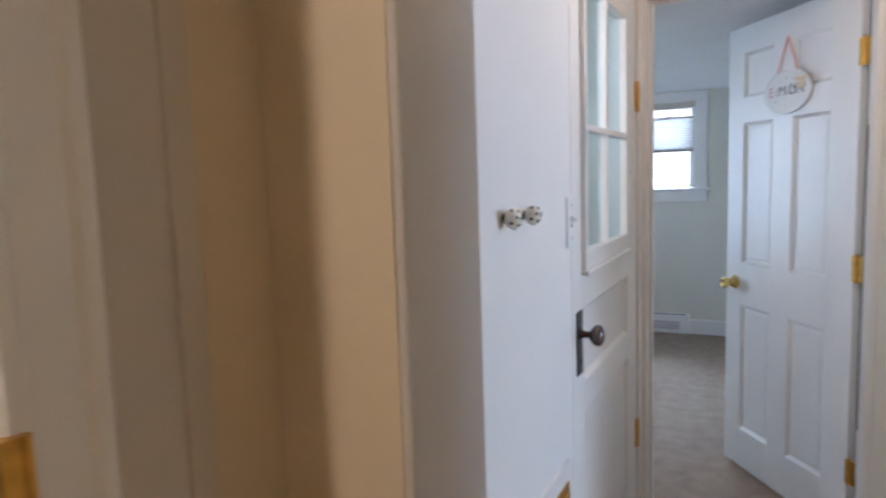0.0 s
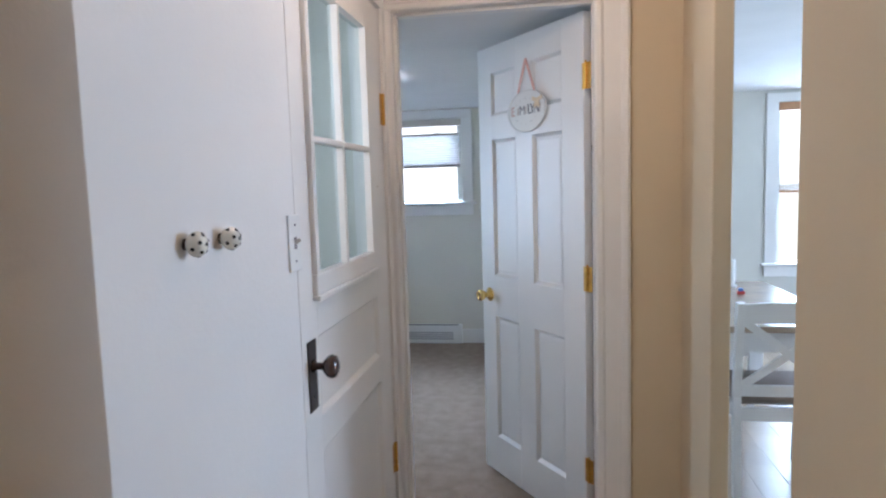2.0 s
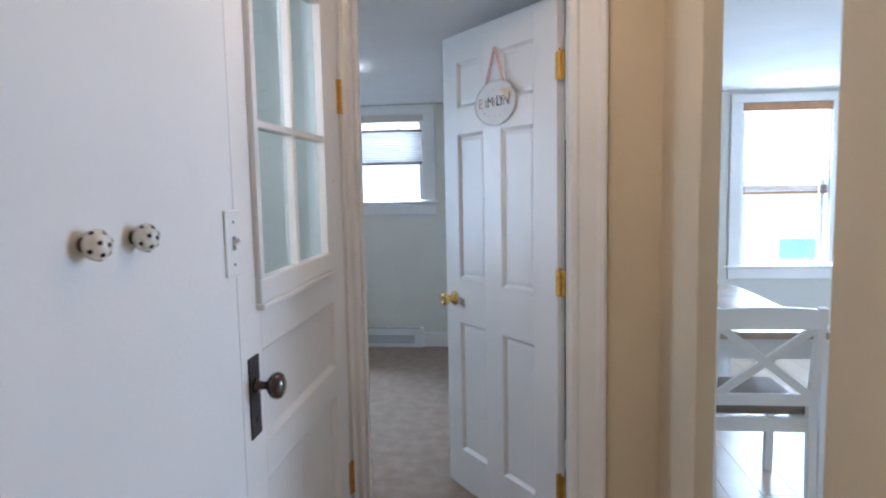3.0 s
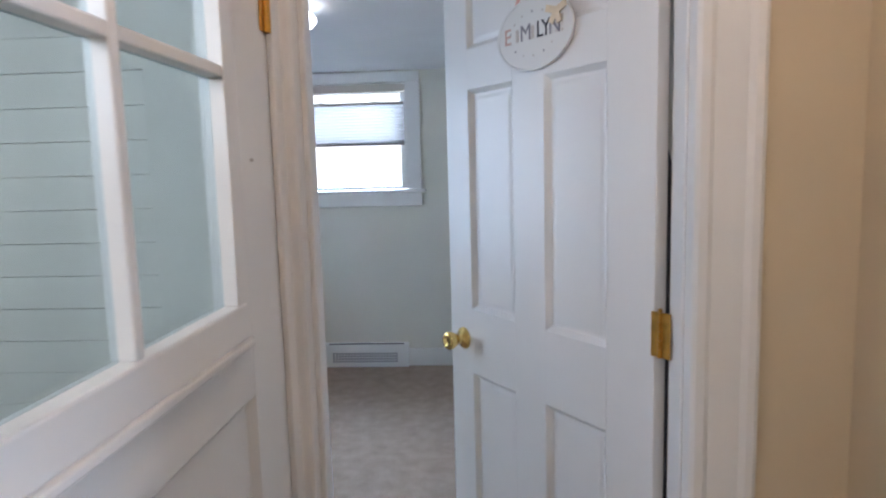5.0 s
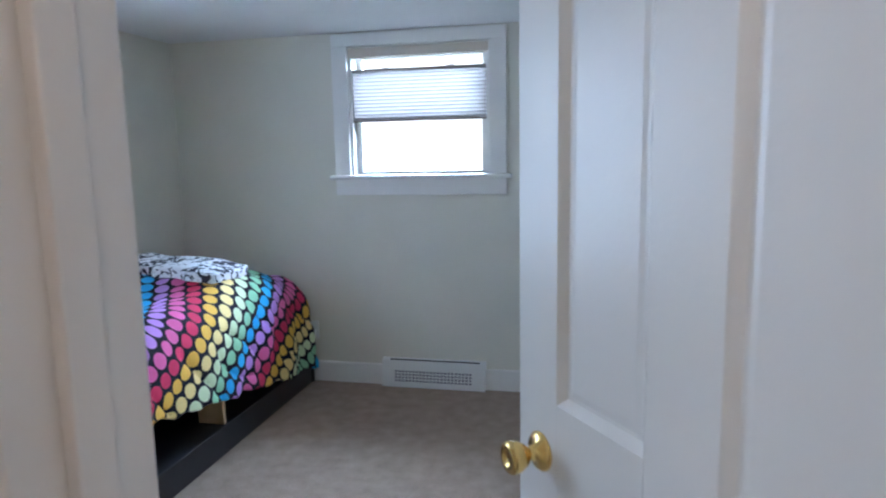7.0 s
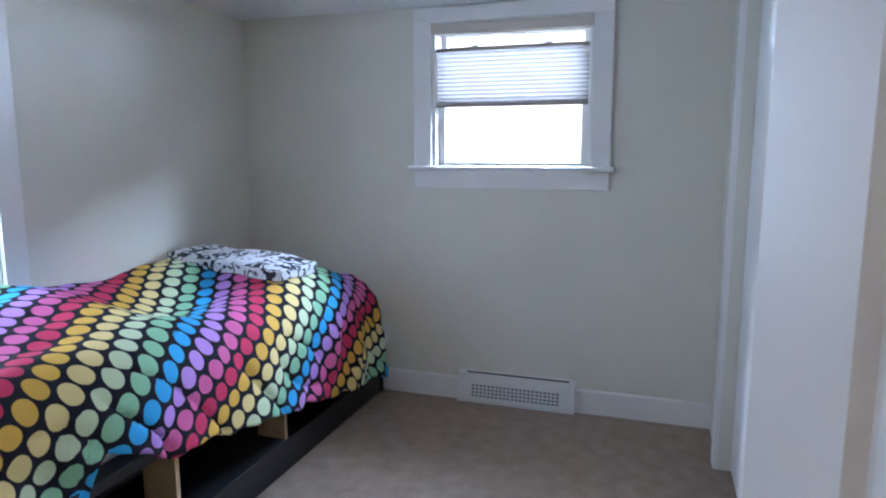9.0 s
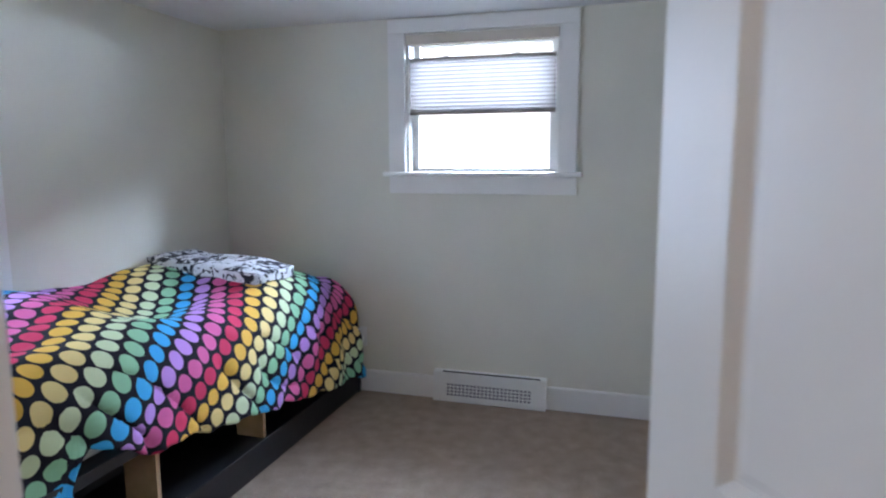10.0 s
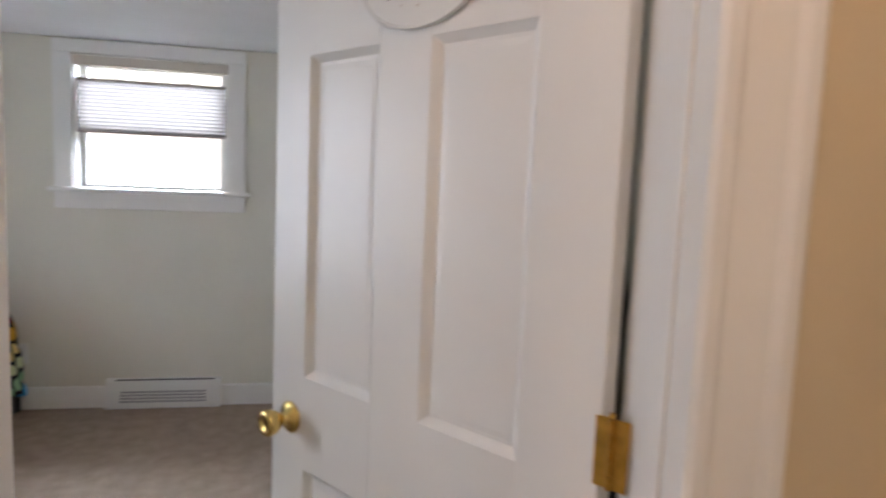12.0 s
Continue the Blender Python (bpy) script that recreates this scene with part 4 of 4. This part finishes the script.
# ---- stair enclosure planks ----
pb = bmesh.new()
box(pb, -1.34, -0.676, -0.010, 0.0, 0.0004, 0.0664, 0.001)
plank_mesh = mesh("plank", pb, PLANK)
pw = thing("wall_plank_end", (0, 2.668, 0), "pale horizontal plank wall behind the glazed door", "wall", kind="structure")
part_box("corner_board", pw, PLANK, (-0.676, -0.507, -0.014, 0.0, 0, 2.22), 0.002)
for k in range(33):
    o = new("plank", plank_mesh)
    o.parent = pw
    o.matrix_basis = pose(0, 0.001 * (k % 3), k * 0.067 - 0.015)

# ---- dining floor boards ----
fl = thing("floor_dining", (0, 0, 0), "pale brown laminate floor boards", "floor", kind="structure")
fb = bmesh.new()
box(fb, -0.0745, 0.0745, -0.6, 0.6, -0.012, 0.0, 0.0012)
board_mesh = mesh("floor_board", fb, LAMINATE)
for a in range(26):
    for c in range(9):
        x, y = 0.735 + 0.15 * a, -2.502 + 1.202 * c + 0.4 * (a % 3)
        y0, y1 = max(y - 0.6, -1.4), min(y + 0.6, DY)
        if y1 - y0 < 0.05:
            continue
        if y1 - y0 > 1.19:
            o = new("floor_board", board_mesh)
        else:
            fb = bmesh.new()
            box(fb, -0.0745, 0.0745, y0 - y, y1 - y, -0.012, 0.0, 0.0012)
            o = new("floor_board", mesh("floor_board", fb, LAMINATE))
        o.parent = fl
        o.matrix_basis = pose(x, y, 0)

# ---- outside ----
for nm, dims in (("backdrop_north", (-40, 40, 60, 60.2, -1, 45)), ("backdrop_west", (-60.2, -60, -40, 60, -1, 45)), ("backdrop_east", (60, 60.2, -40, 60, -1, 45))):
    boxes(nm, BRIGHT_SKY, "bright hazy sky beyond the windows", "backdrop", dims)
# assumed house fills the bright view with white
nh = thing("neighbour_house", (6.4, 17.0, -0.6), "assumed white house outside with an unidentified teal patch", "house")
part_box("wall", nh, SIDING, (-4.0, 4.0, 0, 6, 0, 7.6))
bm = bmesh.new()
sweep(bm, [(-0.4, 7.6), (6.4, 7.6), (3.0, 9.6)], (-4.3, 0, 0), (4.3, 0, 0), (0, 1, 0), (0, 0, 1))
part("roof", bm, ROOFING, nh)
# teal panel stands in for an unidentified shape, perhaps a parked car
wn = part_box("window_frame", nh, WHITE, (0.3, 1.3, -0.05, 0.02, 0.0, 0.58))
part_box("window_pane", nh, TEAL_GLASS, (0.37, 1.23, -0.06, 0.0, 0.04, 0.52))
